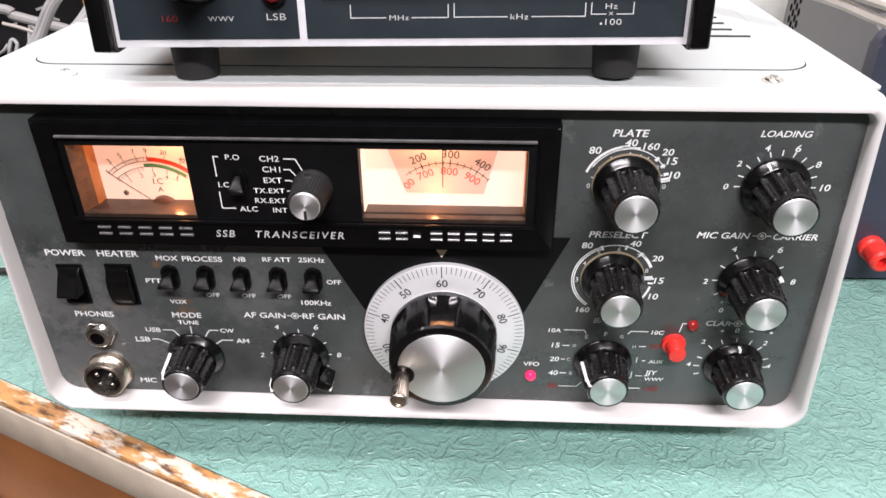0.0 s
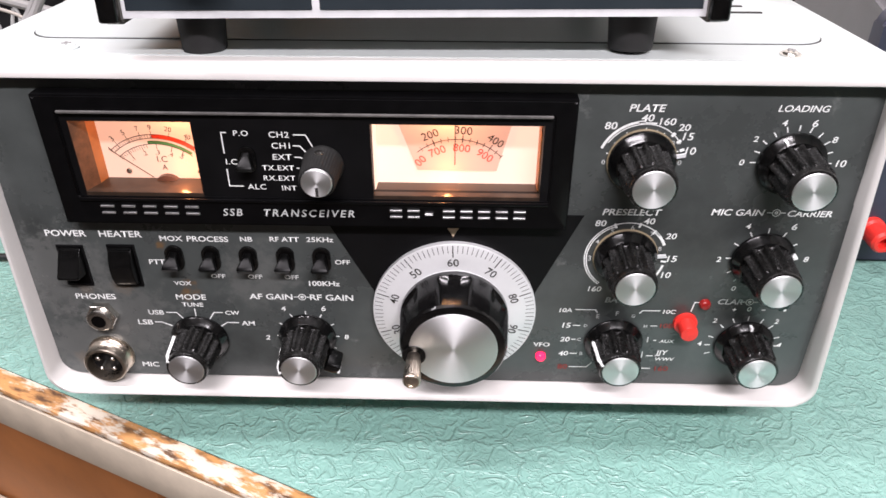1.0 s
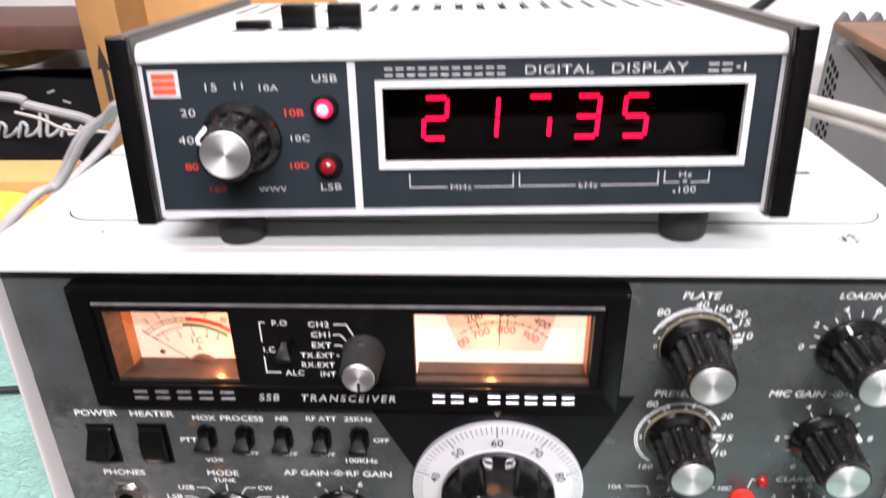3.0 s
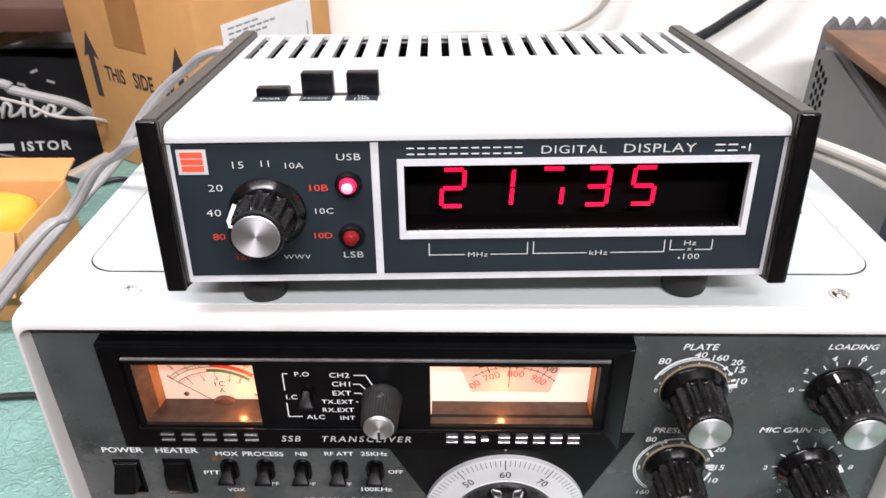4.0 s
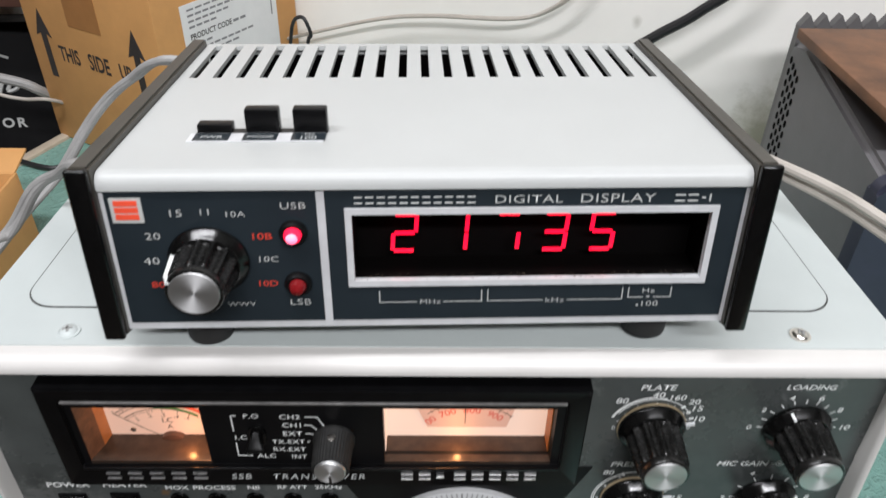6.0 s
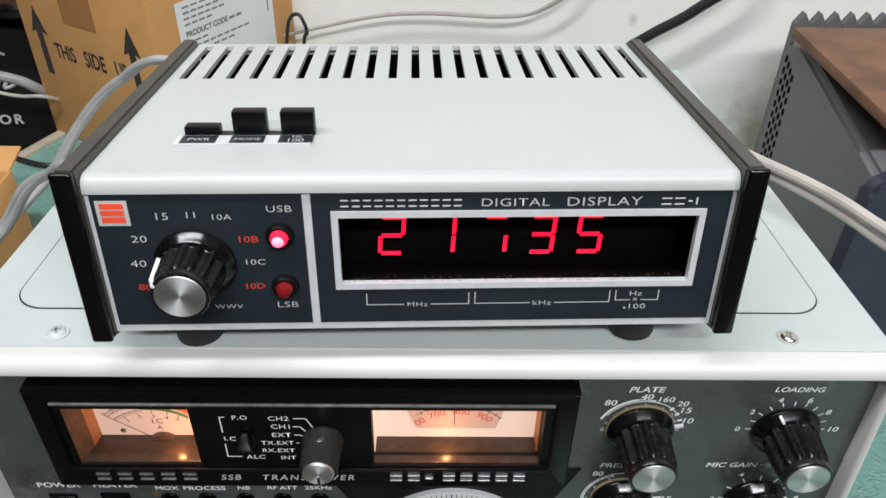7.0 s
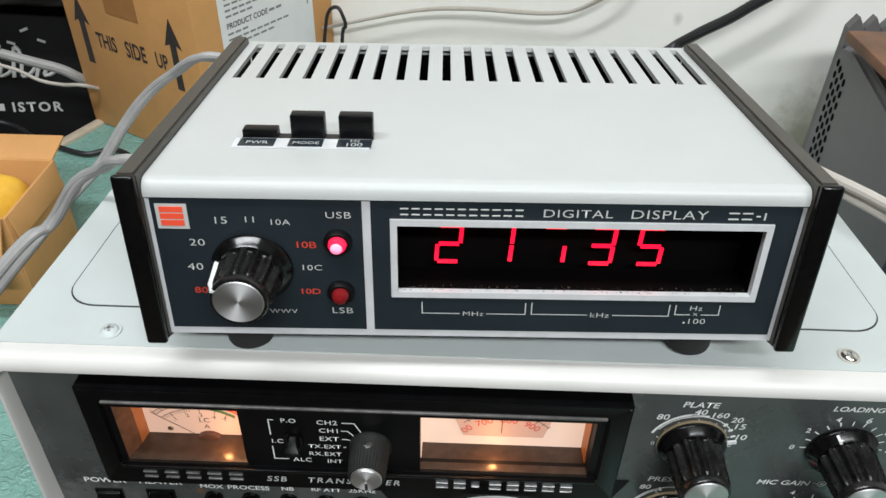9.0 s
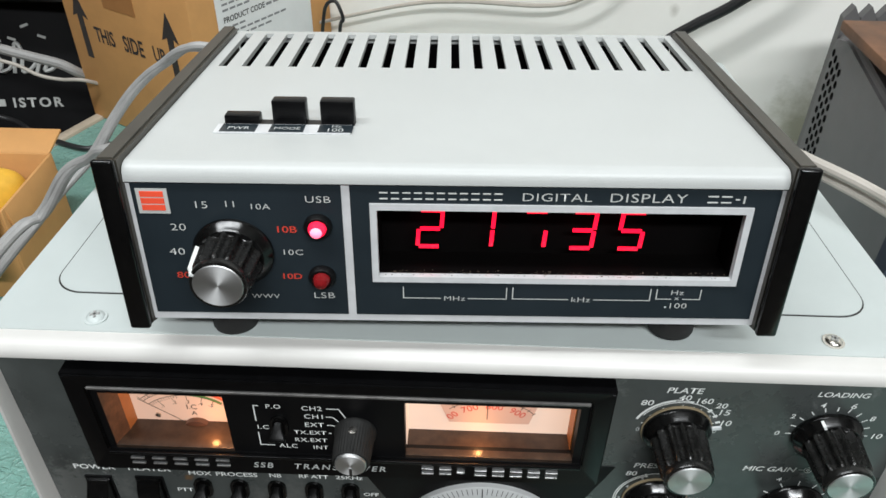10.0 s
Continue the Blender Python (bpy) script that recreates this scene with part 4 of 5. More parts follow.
def scallop(a, i):
    if i in (0, 1, 2, 8, 9, 10):
        return 1.0
    off = (math.degrees(a) - 90 + 30) % 60 - 30
    flat = (0.0211 + (KNOB[i][1] + 0.0088) * 0.30) / math.cos(radians(off)) / KNOB[i][0]
    edge = min(1.0, max(0.0, (abs(off) - 17.5) / 2.4))
    return flat + (1.0 - flat) * edge if flat < 1 else 1.0


KNOB = [(0.0222, -0.0044), (0.0228, -0.0052), (0.0228, -0.0078), (0.0228, -0.0088), (0.0225, -0.0130), (0.0222, -0.0190), (0.0218, -0.0230), (0.0215, -0.0246), (0.0213, -0.0254), (0.0206, -0.0264), (0.0178, -0.0270)]
main = part("tuning_knob", lathe(bmesh.new(), KNOB, 180, scallop), GLOSS, radio, "large glossy black tuning knob", pose(KX * U, 0, KZ * U), smooth=40)
part("cap", lathe(bmesh.new(), [(0.0177, -0.0268), (0.0177, -0.0273), (0.0174, -0.0275), (0.0003, -0.0275)], 72), SPUN, main, "spun aluminium face plate", pose(KX * U, 0, KZ * U))
HX, HZ = -2.4, 74.0
part("dimple", lathe(bmesh.new(), [(0.0048, -0.0274), (0.0048, -0.0279), (0.0040, -0.0280)], 32), GLOSS, main, "black finger dimple", pose(HX * U, 0, HZ * U))
crank = part("spinner", lathe(bmesh.new(), [(0.0026, -0.0278), (0.0026, -0.0300), (0.0030, -0.0305), (0.0036, -0.0420), (0.0036, -0.0428), (0.0030, -0.0434), (0.0024, -0.0434), (0.0024, -0.0428)], 80, fluted(20, 0.07, (0, 1, 5, 6, 7))), BRASS, main, "knurled nickel spinner handle", pose(HX * U, 0, HZ * U), smooth=50)

# lamps and push button
part("panel_lamp", lathe(bmesh.new(), [(0.0023, 0.0), (0.0023, -0.0012), (0.0017, -0.0022), (0.0004, -0.0026)], 20), LEDPINK, radio, "lit pink-red panel lamp", pose(0.052, 0, 0.0515))
part("panel_lamp", lathe(bmesh.new(), [(0.0024, 0.0), (0.0024, -0.0014), (0.0017, -0.0024), (0.0004, -0.0028)], 20), mat("unlit_red_lamp", (0.26, 0.014, 0.012), 0.25), radio, "unlit red panel lamp", pose(0.119, 0, 0.0818))
part("push_button", lathe(bmesh.new(), [(0.0052, 0.0), (0.0050, -0.0015), (0.0038, -0.0018), (0.0038, -0.0076), (0.0034, -0.0084), (0.0004, -0.0086)], 28), REDPLASTIC, radio, "bright red push button", pose(0.1125, 0, 0.0715))

# ---- printed lettering on the panel ----
for s, x, z, w in (("POWER", -145.5, 112.2, 17), ("HEATER", -123, 112.2, 17.6), ("MOX", -102.5, 110.4, 9.4), ("PROCESS", -87.5, 110.4, 17), ("NB", -71.6, 110.6, 5), ("RF ATT", -56, 110.8, 12), ("25KHz", -41.5, 110.9, 11),
                   ("PTT", -110.6, 98.8, 6.6), ("VOX", -101.8, 88, 7.4), ("OFF", -86, 92, 6), ("OFF", -70.4, 92, 6), ("OFF", -55, 92, 6), ("OFF", -33, 100, 6.2), ("100KHz", -41.5, 89, 13),
                   ("PHONES", -141, 80.3, 17.4), ("MIC", -125, 42.2, 7.6), ("MODE", -99.6, 80.8, 13), ("TUNE", -99.6, 76.7, 9.2), ("USB", -116.4, 72.2, 6.8), ("LSB", -122.2, 66.7, 6.6), ("CW", -83, 72.6, 6.2), ("AM", -76.8, 67, 5.8),
                   ("AF GAIN", -65, 81.7, 18.5), ("RF GAIN", -39, 81.7, 18.5), ("VFO", 52, 58, 7.2)):
    word(panel, s, x, z, w, bold=0.016, tall=0.84)
for s, x, z, w in (("PLATE", 82.4, 169.2, 13.2), ("LOADING", 138.2, 169.6, 18.4), ("PRESELECT", 82.6, 125.8, 23), ("MIC GAIN", 123.6, 126.4, 20.6), ("CARRIER", 151.4, 126.2, 17.2), ("BAND", 83, 83, 12), ("CLAR", 129.6, 83, 10.4)):
    word(panel, s, x, z, w, bold=0.016, shear=0.18, tall=0.86, material=INK if s != "CLAR" and s != "BAND" else DIMINK)
for s, x, z, w in (("80", 70, 162.2, 4.6), ("40", 83, 165.4, 4.6), ("160", 90.4, 164, 6), ("20", 96.8, 161.8, 4.4), ("15", 98.8, 158.2, 4), ("10", 100.6, 152.4, 4),
                   ("80", 71, 120.6, 4.4), ("40", 90, 121.8, 4.4), ("20", 99.6, 115, 4.4), ("15", 101.6, 104.2, 4), ("10", 100.4, 96.2, 4), ("160", 72, 88.6, 5.6),
                   ("10A", 61, 77.2, 5.4), ("15", 62, 69, 3.6), ("20", 62, 61.2, 4.2), ("40", 62, 53.2, 4.2), ("10C", 105, 77.2, 5.4), ("AUX", 106.4, 61, 6.4), ("JJY", 105.2, 54.2, 5.6), ("WWV", 107, 50.8, 8.4),
                   ("0", 120.4, 148, 1.8), ("2", 123.6, 157.6, 1.8), ("4", 132.6, 164, 2), ("6", 143.6, 164, 2), ("8", 152.4, 157.6, 2), ("10", 157.2, 148, 3.8),
                   ("2", 120.4, 104.4, 1.9), ("4", 129, 120.2, 2), ("6", 147, 120.2, 2), ("8", 155.4, 105, 2), ("0", 129.4, 90, 1.8),
                   ("2", -69, 59.2, 1.9), ("4", -60.4, 75.4, 2), ("6", -43, 75.8, 2), ("8", -34, 60.2, 2),
                   ("+", 132, 79, 1.8), ("0", 138.2, 79.4, 1.8), ("-", 144.2, 79, 1.8), ("2", 125, 73, 1.8), ("2", 151.2, 73, 1.8), ("4", 120.8, 60.2, 1.9), ("4", 155.2, 60.2, 1.9)):
    word(panel, s, x, z, w, bold=0.014, shear=0.12, tall=0.86)
for s, x, z, w in (("0", 68.8, 147.4, 1.3), ("2", 72.4, 154.6, 1.3), ("4", 79.2, 159.6, 1.3), ("6", 87, 159.8, 1.3), ("8", 93.6, 155.4, 1.3), ("10", 96.8, 147.6, 2.3),
                   ("3", 68.2, 104, 1.3), ("4", 70.6, 112, 1.3), ("5", 76, 117, 1.3), ("6", 83.8, 118.8, 1.3), ("7", 91.8, 116, 1.3), ("8", 96, 109, 1.3),
                   ("E", 75, 74.2, 1.3), ("F", 83, 75.8, 1.2), ("G", 90, 74.6, 1.5), ("H", 96, 69.2, 1.4), ("I", 98, 61.8, 0.5), ("J", 96.4, 53, 1.1), ("D", 70.2, 69, 1.4), ("C", 68.2, 61.2, 1.5), ("B", 69.8, 53.2, 1.3)):
    word(panel, s, x, z, w, bold=0.01, material=DIMINK)
for s, x, z, w in (("80", 62.2, 45.4, 4.4), ("160", 106.4, 45.2, 6), ("10B", 105, 69.6, 5.6)):
    word(panel, s, x, z, w, bold=0.012, material=FADEDRED, tall=0.85)

Y = -0.2


def mark(draw, *a):
    if draw is ray_ticks:
        for angle in a[4]:
            part("scale_mark", ray_ticks(bmesh.new(), *a[:4], [angle], *a[5:]), INK, panel, smooth=0)
        return
    return part("scale_mark", draw(bmesh.new(), *a), INK, panel, smooth=0)


mark(ray_ticks, 138.5, 148, 12.9, 15.2, [18 * k for k in range(11)], 0.5, Y)
mark(ray_ticks, 137.5, 105, 11.6, 14.4, [-30, 0, 30, 60, 90, 120, 150, 180, 210, 232], 0.5, Y)
mark(ray_ticks, -51, 60.5, 11.2, 13.8, [-30, 0, 30, 60, 90, 120, 150, 180, 210], 0.5, Y)
mark(ray_ticks, 139, 59.5, 13.6, 16.0, [0, 18, 45, 66, 90, 114, 135, 162, 180, 198], 0.5, Y)
mark(stroke, [(-99.2, 74.6), (-99.2, 70.4)], 0.5, Y)
mark(stroke, [(-112, 72.2), (-107.4, 72.2), (-105, 69)], 0.5, Y)
mark(stroke, [(-118, 66.8), (-115, 66.8), (-110.6, 64.8)], 0.5, Y)
mark(stroke, [(-87, 72.6), (-91, 72.6), (-93.6, 68.6)], 0.5, Y)
mark(stroke, [(-81, 67.2), (-86, 67.2), (-89.6, 64.6)], 0.5, Y)
mark(stroke, [(65, 77.6), (73.6, 77.6), (74.6, 76)], 0.45, Y)
mark(stroke, [(92.4, 76), (93.6, 77.6), (101, 77.6)], 0.45, Y)
mark(stroke, [(65, 45.4), (73, 45.4), (75, 48)], 0.45, Y)
mark(stroke, [(95.4, 45.2), (101.4, 45.2)], 0.45, Y)
mark(stroke, [(64.8, 69), (68, 69)], 0.45, Y)
mark(stroke, [(64.8, 53.2), (68, 53.2)], 0.45, Y)
mark(stroke, [(64.8, 61.2), (66.6, 61.2)], 0.45, Y)
mark(stroke, [(98, 69.4), (101, 69.4)], 0.45, Y)
mark(stroke, [(100.4, 61.4), (101.8, 61.4)], 0.45, Y)
mark(stroke, [(98.6, 52.6), (101.6, 52.6)], 0.45, Y)
mark(stroke, [(116.6, 82.4), (114.8, 82.4), (114, 77.6)], 0.45, Y)
for x, z in ((-51.6, 81.7), (138.4, 126.4), (137.6, 83)):
    mark(arc, x, z, 1.5, 0, 360, 0.35, Y, 18)
    mark(arc, x, z, 0.5, 0, 360, 0.5, Y, 10)
    mark(stroke, [(x - 3.6, z), (x - 1.7, z)], 0.4, Y)
    mark(stroke, [(x + 1.7, z), (x + 3.6, z)], 0.4, Y)
mark(arc, 83, 147.5, 16.4, 92, 160, 1.0, Y)
mark(arc, 83, 147.5, 15.4, 30, 150, 0.4, Y)
mark(stroke, [(80, 163.4), (86.6, 163.2)], 0.8, Y)
for a in (48, 34, 20):
    mark(ray_ticks, 83, 147.5, 14.4, 16.2, [a], 1.2, Y)
mark(ray_ticks, 83, 147.5, 12.8, 14.0, [165, 120, 90, 60, 20], 0.4, Y)
mark(arc, 82.5, 104.5, 16.4, 40, 235, 0.45, Y)
mark(arc, 82.5, 104.5, 15.6, 110, 235, 0.45, Y)
mark(arc, 82.5, 104.5, 16.2, 22, 48, 1.2, Y)
mark(arc, 82.5, 104.5, 16.2, -38, -12, 1.0, Y)
mark(ray_ticks, 82.5, 104.5, 14.8, 17, [2, -6, 50, 75, 110], 0.9, Y)

# ---- digital frequency display ----
SQUAT = 0.945  # its height against the first guess
display = thing("frequency_display", 0, 0.058, 0.187, "pale grey digital frequency display standing on top of the radio", "display")


def display_case():
    """Folded top, back and floor between the rails, with a row of real slots."""
    bm = bmesh.new()
    y0, y1, yb = 0.094, 0.1415, 0.1455
    xs = [-0.0988]
    for k in range(21):
        c = -0.0931 + 0.00924 * k
        xs += [c - 0.0017, c + 0.0017]
    xs.append(0.0968)
    rows_ = [0.0040, y0, y1, yb]
    grid = [[bm.verts.new((x, y, 0.2575)) for y in rows_] for x in xs]
    faces = []
    for i in range(len(xs) - 1):
        for j in range(3):
            if not (j == 1 and i % 2 == 1):
                faces.append(bm.faces.new((grid[i][j], grid[i + 1][j], grid[i + 1][j + 1], grid[i][j + 1])))
    made = bmesh.ops.extrude_face_region(bm, geom=faces)
    for v in made["geom"]:
        if isinstance(v, bmesh.types.BMVert):
            v.co.z -= 0.002
    box(bm, xs[0], xs[-1], yb - 0.002, yb, 0.206, 0.2555)
    box(bm, xs[0], xs[-1], 0.003, yb, 0.2040, 0.2060)
    # rolled front edge
    prof = [(0.0040, 0.2575), (0.0024, 0.2572), (0.0012, 0.2564), (0.0003, 0.2550), (0.0, 0.2530), (0.0, 0.2518), (0.0025, 0.2518), (0.0040, 0.2555)]
    a = [bm.verts.new((xs[0], y, z)) for y, z in prof]
    b = [bm.verts.new((xs[-1], y, z)) for y, z in prof]
    n = len(prof)
    for k in range(n):
        bm.faces.new((a[k], a[(k + 1) % n], b[(k + 1) % n], b[k]))
    bm.faces.new(a)
    bm.faces.new(b)
    return bm


case = part("case", display_case(), DDCASE, display, "pale grey painted folded case with a row of slots")
# near-black block and sheet added so the case looks unlit through its slots
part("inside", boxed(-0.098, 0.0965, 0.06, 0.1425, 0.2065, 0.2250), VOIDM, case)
part("back_shade_sheet", boxed(-0.098, 0.0965, 0.1420, 0.1433, 0.2252, 0.2530), VOIDM, case, "near-black sheet standing for shade inside the case")
bm = bmesh.new()
box(bm, -0.064, -0.020, 0.080, 0.1035, 0.2251, 0.2500, 0.001)
part("transformer", bm, mat("tan_winding", (0.30, 0.24, 0.18), 0.6, vary=0.2, scale=90), case, "tan transformer inside the case")
part("capacitor", lathe(bmesh.new(), [(0.006, 0), (0.0062, -0.001), (0.0062, -0.028), (0.005, -0.029)], 20), mat("blue_sleeve", (0.05, 0.11, 0.32), 0.4), case, "blue capacitor inside the case", pose(0.038, 0.1000, 0.2215, -90, 0, 0))
part("capacitor", lathe(bmesh.new(), [(0.006, 0), (0.0062, -0.001), (0.0062, -0.026), (0.005, -0.027)], 20), mat("blue_sleeve", (0.05, 0.11, 0.32), 0.4), case, "", pose(0.0545, 0.1005, 0.2235, -90, 0, 0))
for x0, x1 in ((-0.1053, -0.0990), (0.0970, 0.1033)):
    bm = bmesh.new()
    side = [(-0.0018, 0.198), (-0.0018, 0.2605), (0.1435, 0.2605), (0.1435, 0.2045), (0.002, 0.1965)]
    a = [bm.verts.new((x0, y, z)) for y, z in side]
    b = [bm.verts.new((x1, y, z)) for y, z in side]
    bm.faces.new(a)
    bm.faces.new(b)
    for k in range(5):
        bm.faces.new((a[k], a[(k + 1) % 5], b[(k + 1) % 5], b[k]))
    bmesh.ops.bevel(bm, geom=list(bm.edges), offset=0.0009, segments=2, affect="EDGES")
    rail = part("side_rail", bm, DDRAIL, display, "dusty black moulded side rail with the wall's reflection in its colour")
    part("end_cap", boxed(x0 - 0.0002, x1 + 0.0002, -0.0042, -0.0017, 0.1978, 0.2607, 0.0011, 3), GLOSS, rail, "glossy black end cap")
for fx in (-0.078, 0.0765):
    for fy, fz in ((0.018, 0.1842), (0.125, 0.1902)):
        part("foot", lathe(bmesh.new(), [(0.0076, 0.0), (0.0080, -0.001), (0.0088, -0.0155)], 24), RUBBER, display, "black rubber foot", pose(fx, fy, fz, -90, 0, 0))

# front: silver plate, slate panel with a real window
WX0, WX1, WZ0, WZ1 = -24.6, 86.4, 217.6, 242.6
bm = bmesh.new()
ring_frame(bm, -99.6, 97.6, 198.8, 251.6, WX0, WX1, WZ0, WZ1, 1.2, 2.6)
front = part("front_plate", bm, SILVER, display, "silver front plate")
bm = bmesh.new()
ring_frame(bm, -32.4, 95.6, 201.6, 251.0, -26.8, 88.6, 215.2, 245.0, 0.9, 1.15)
part("slate_field", bm, DDPANEL, front, "dark slate field round the window", smooth=0)
part("slate_field", boxed(-0.0976, -0.0350, 0.0009, 0.00115, 0.2016, 0.2510), DDPANEL, front, "dark slate field behind the selector", smooth=0)
bm = bmesh.new()
ring_frame(bm, WX0 - 2, WX1 + 2, WZ0 - 2.2, WZ1 + 2.2, WX0, WX1, WZ0, WZ1, 0.3, 1.15)
part("window_frame", bm, SILVER, front, "bright silver window frame")
bm = bmesh.new()
ring_frame(bm, WX0 - 1, WX1 + 1, WZ0 - 1, WZ1 + 1.2, WX0, WX1, WZ0 - 0.05, WZ1 + 0.6, 2.6, 16)
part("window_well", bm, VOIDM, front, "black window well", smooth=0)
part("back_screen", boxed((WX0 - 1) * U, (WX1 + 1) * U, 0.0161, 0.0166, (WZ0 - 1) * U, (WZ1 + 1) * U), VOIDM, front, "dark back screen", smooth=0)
bm = bmesh.new()
for k in range(220):
    x, y, r = random.uniform(WX0, WX1), random.uniform(1.4, 4.6), random.uniform(0.05, 0.17)
    box(bm, (x - r) * U, (x + r * random.uniform(0.5, 2)) * U, (y - r) * U, (y + r) * U, WZ0 * U, (WZ0 + r * 0.6) * U)
part("dust", bm, DUST, front, "crumbs of dust on the window ledge", smooth=0)

# seven-segment figures: 2 1 7 3 5
SEG = {"a": ((0, 1), (1, 1)), "b": ((1, 1), (1, 0.5)), "c": ((1, 0.5), (1, 0)), "d": ((0, 0), (1, 0)), "e": ((0, 0.5), (0, 0)), "f": ((0, 1), (0, 0.5)), "g": ((0, 0.5), (1, 0.5))}
for x, segs in ((-12.8, "abged"), (3.6, "bc"), (20.6, "ac"), (36.0, "abgcd"), (51.6, "afgcd")):
    w, h, z0 = 7.3, 13.9, 223.1
    fig = None
    for s in segs:
        (xa, ya), (xb, yb) = SEG[s]

        def spot(u, v):
            return (x + u * w + (v * h) * 0.06, z0 + v * h)
        (ax, az), (bx, bz) = spot(xa, ya), spot(xb, yb)
        d = Vector((bx - ax, bz - az)).normalized()
        n = Vector((-d.y, d.x)) * 0.62
        g = d * 0.45
        bm = prism(bmesh.new(), [((ax + g.x + n.x) * U, (az + g.y + n.y) * U), ((bx - g.x + n.x) * U, (bz - g.y + n.y) * U), ((bx - g.x - n.x) * U, (bz - g.y - n.y) * U), ((ax + g.x - n.x) * U, (az + g.y - n.y) * U)], 0.0105, 0.0110)
        part("digit_segment", bm, DIGIT, front, "glowing red digit segment", smooth=0)

# printing on the display
DY2 = 0.75
for k in range(11):
    x = -23.6 + 3.42 * k
    bar_pair("maker_mark", front, x, x + 2.5, 246.3, 248.9, 0.7, 0.9, WHITEPRINT, "white maker's bars", 0.2)
for x, w in ((74, 3.2), (78, 3.2), (82.2, 1.4), (84.6, 0.6)):
    bar_pair("model_mark", front, x, x + w, 246.3 if w != 1.4 else 247.4, 248.9 if w != 1.4 else 247.9, 0.7, 0.9, WHITEPRINT, "white model bars", 0.2 if w > 2 else 0.5)
for s, x, z, w in (("DIGITAL", 29.4, 247.7, 20.6), ("DISPLAY", 56.6, 247.8, 22.8), ("15", -77.2, 243.6, 3.6), ("11", -68.6, 244, 2.6), ("10A", -59.4, 243.2, 5.8), ("20", -85.4, 235.4, 4.6), ("40", -87.2, 226.2, 4.8),
                   ("10C", -51, 226.4, 6), ("WWV", -61.4, 208.8, 9), ("USB", -42, 246, 7.6), ("LSB", -42.4, 209.4, 6.6), ("MHz", -0.6, 208.8, 6.6), ("kHz", 40.0, 208.9, 6), ("Hz", 70.6, 212.3, 4), ("x", 70.6, 209.8, 1.6), ("100", 71.6, 206.9, 5.4)):
    word(front, s, x, z, w, DY2, WHITEPRINT, bold=-0.004, spacing=1.08, tall=0.76)
for s, x, z, w in (("10B", -52.2, 235, 6), ("10D", -52, 217, 6), ("80", -86.6, 217, 4.2), ("160", -79, 209, 5.4)):
    word(front, s, x, z, w, DY2, FADEDRED if s == "160" else REDINK, bold=0.010, tall=0.76)
for pts in (((-17, 213.4), (-17, 208.8), (-5, 208.8)), ((3.6, 208.8), (16, 208.8), (16, 213.4)), ((18, 213.6), (18, 208.9), (36, 208.9)), ((44, 208.9), (62, 208.9), (62, 213.6)), ((64, 213.6), (64, 209.6), (69, 209.6)), ((72.4, 209.6), (78, 209.6), (78, 213.6))):
    part("bracket_line", stroke(bmesh.new(), pts, 0.35, DY2), WHITEPRINT, front, smooth=0)
part("decimal_dot", stroke(bmesh.new(), [(67.1, 206.3), (67.8, 206.3)], 0.7, DY2), WHITEPRINT, front, smooth=0)
part("logo_tile", boxed(-0.0962, -0.0868, 0.0006, 0.0009, 0.2404, 0.2492), WHITEPRINT, front, "white logo tile", smooth=0)
for z in (0.2416, 0.2440, 0.2464):
    part("logo_bar", boxed(-0.0950, -0.0880, 0.0004, 0.0006, z, z + 0.0019), ORANGE, front, "orange-red logo bar", smooth=0)
for z, m_, lab in ((0.2366, LEDHOT, "lit red diode"), (0.2172, REDLENS, "dark red diode, unlit")):
    ring_ = part("lamp_bush", lathe(bmesh.new(), [(0.0043, 0.0008), (0.0043, -0.0006), (0.0036, -0.0016), (0.0029, -0.0016), (0.0029, 0.0)], 28), MATTE, display, "black lamp bush", pose(-0.0425, 0, z))
    part("diode", lathe(bmesh.new(), [(0.0028, -0.0006), (0.0027, -0.0024), (0.0020, -0.0040), (0.0008, -0.0047), (0.0001, -0.0048)], 24), m_, ring_, lab, pose(-0.0425, 0, z))
    if m_ is LEDHOT:
        part("diode_core", lathe(bmesh.new(), [(0.0019, -0.0040), (0.0017, -0.0045), (0.0009, -0.0050), (0.0001, -0.0051)], 16), LEDCORE, ring_, "pale hot core", pose(-0.0425, 0, z))
knob(-69.3, 226.6, 152, "line", parent=display, y=0.9, scale=0.99, deep=0.86)

# push buttons on the display's top
TOPSHIFT = pose(0.0, 0.0, 0.003)
part("button_slot", boxed(-0.0765, -0.0338, 0.0322, 0.0362, 0.2546, 0.2549), DARKINK, display, "dark button slot", at=TOPSHIFT, smooth=0)
part("button_plate", boxed(-0.0782, -0.0345, 0.0245, 0.0318, 0.2546, 0.2550), SILVER, display, "silver button label plate", at=TOPSHIFT, smooth=0)
for x0, x1, h, s, w in ((-0.0762, -0.0648, 0.0034, "PWR", 7), (-0.0604, -0.0494, 0.0088, "MODE", 8.4), (-0.0448, -0.0338, 0.0088, "100", 5)):
    bt = part("push_button", boxed(x0, x1, 0.0318, 0.0368, 0.2546, 0.2546 + h, 0.0006), BLACK, display, "black square push button", at=TOPSHIFT)
    fld = part("label_field", boxed(x0 - 0.0002, x1 - 0.0002, 0.0252, 0.0312, 0.2550, 0.2552), DDPANEL, display, "", at=TOPSHIFT, smooth=0)
    part("printed_word", letters(s, w * U, bold=0.0), DIMINK, fld, at=TOPSHIFT @ pose((x0 + x1) / 2, 0.0276 if s != "100" else 0.0265, 0.2554, -90, 0, 0))
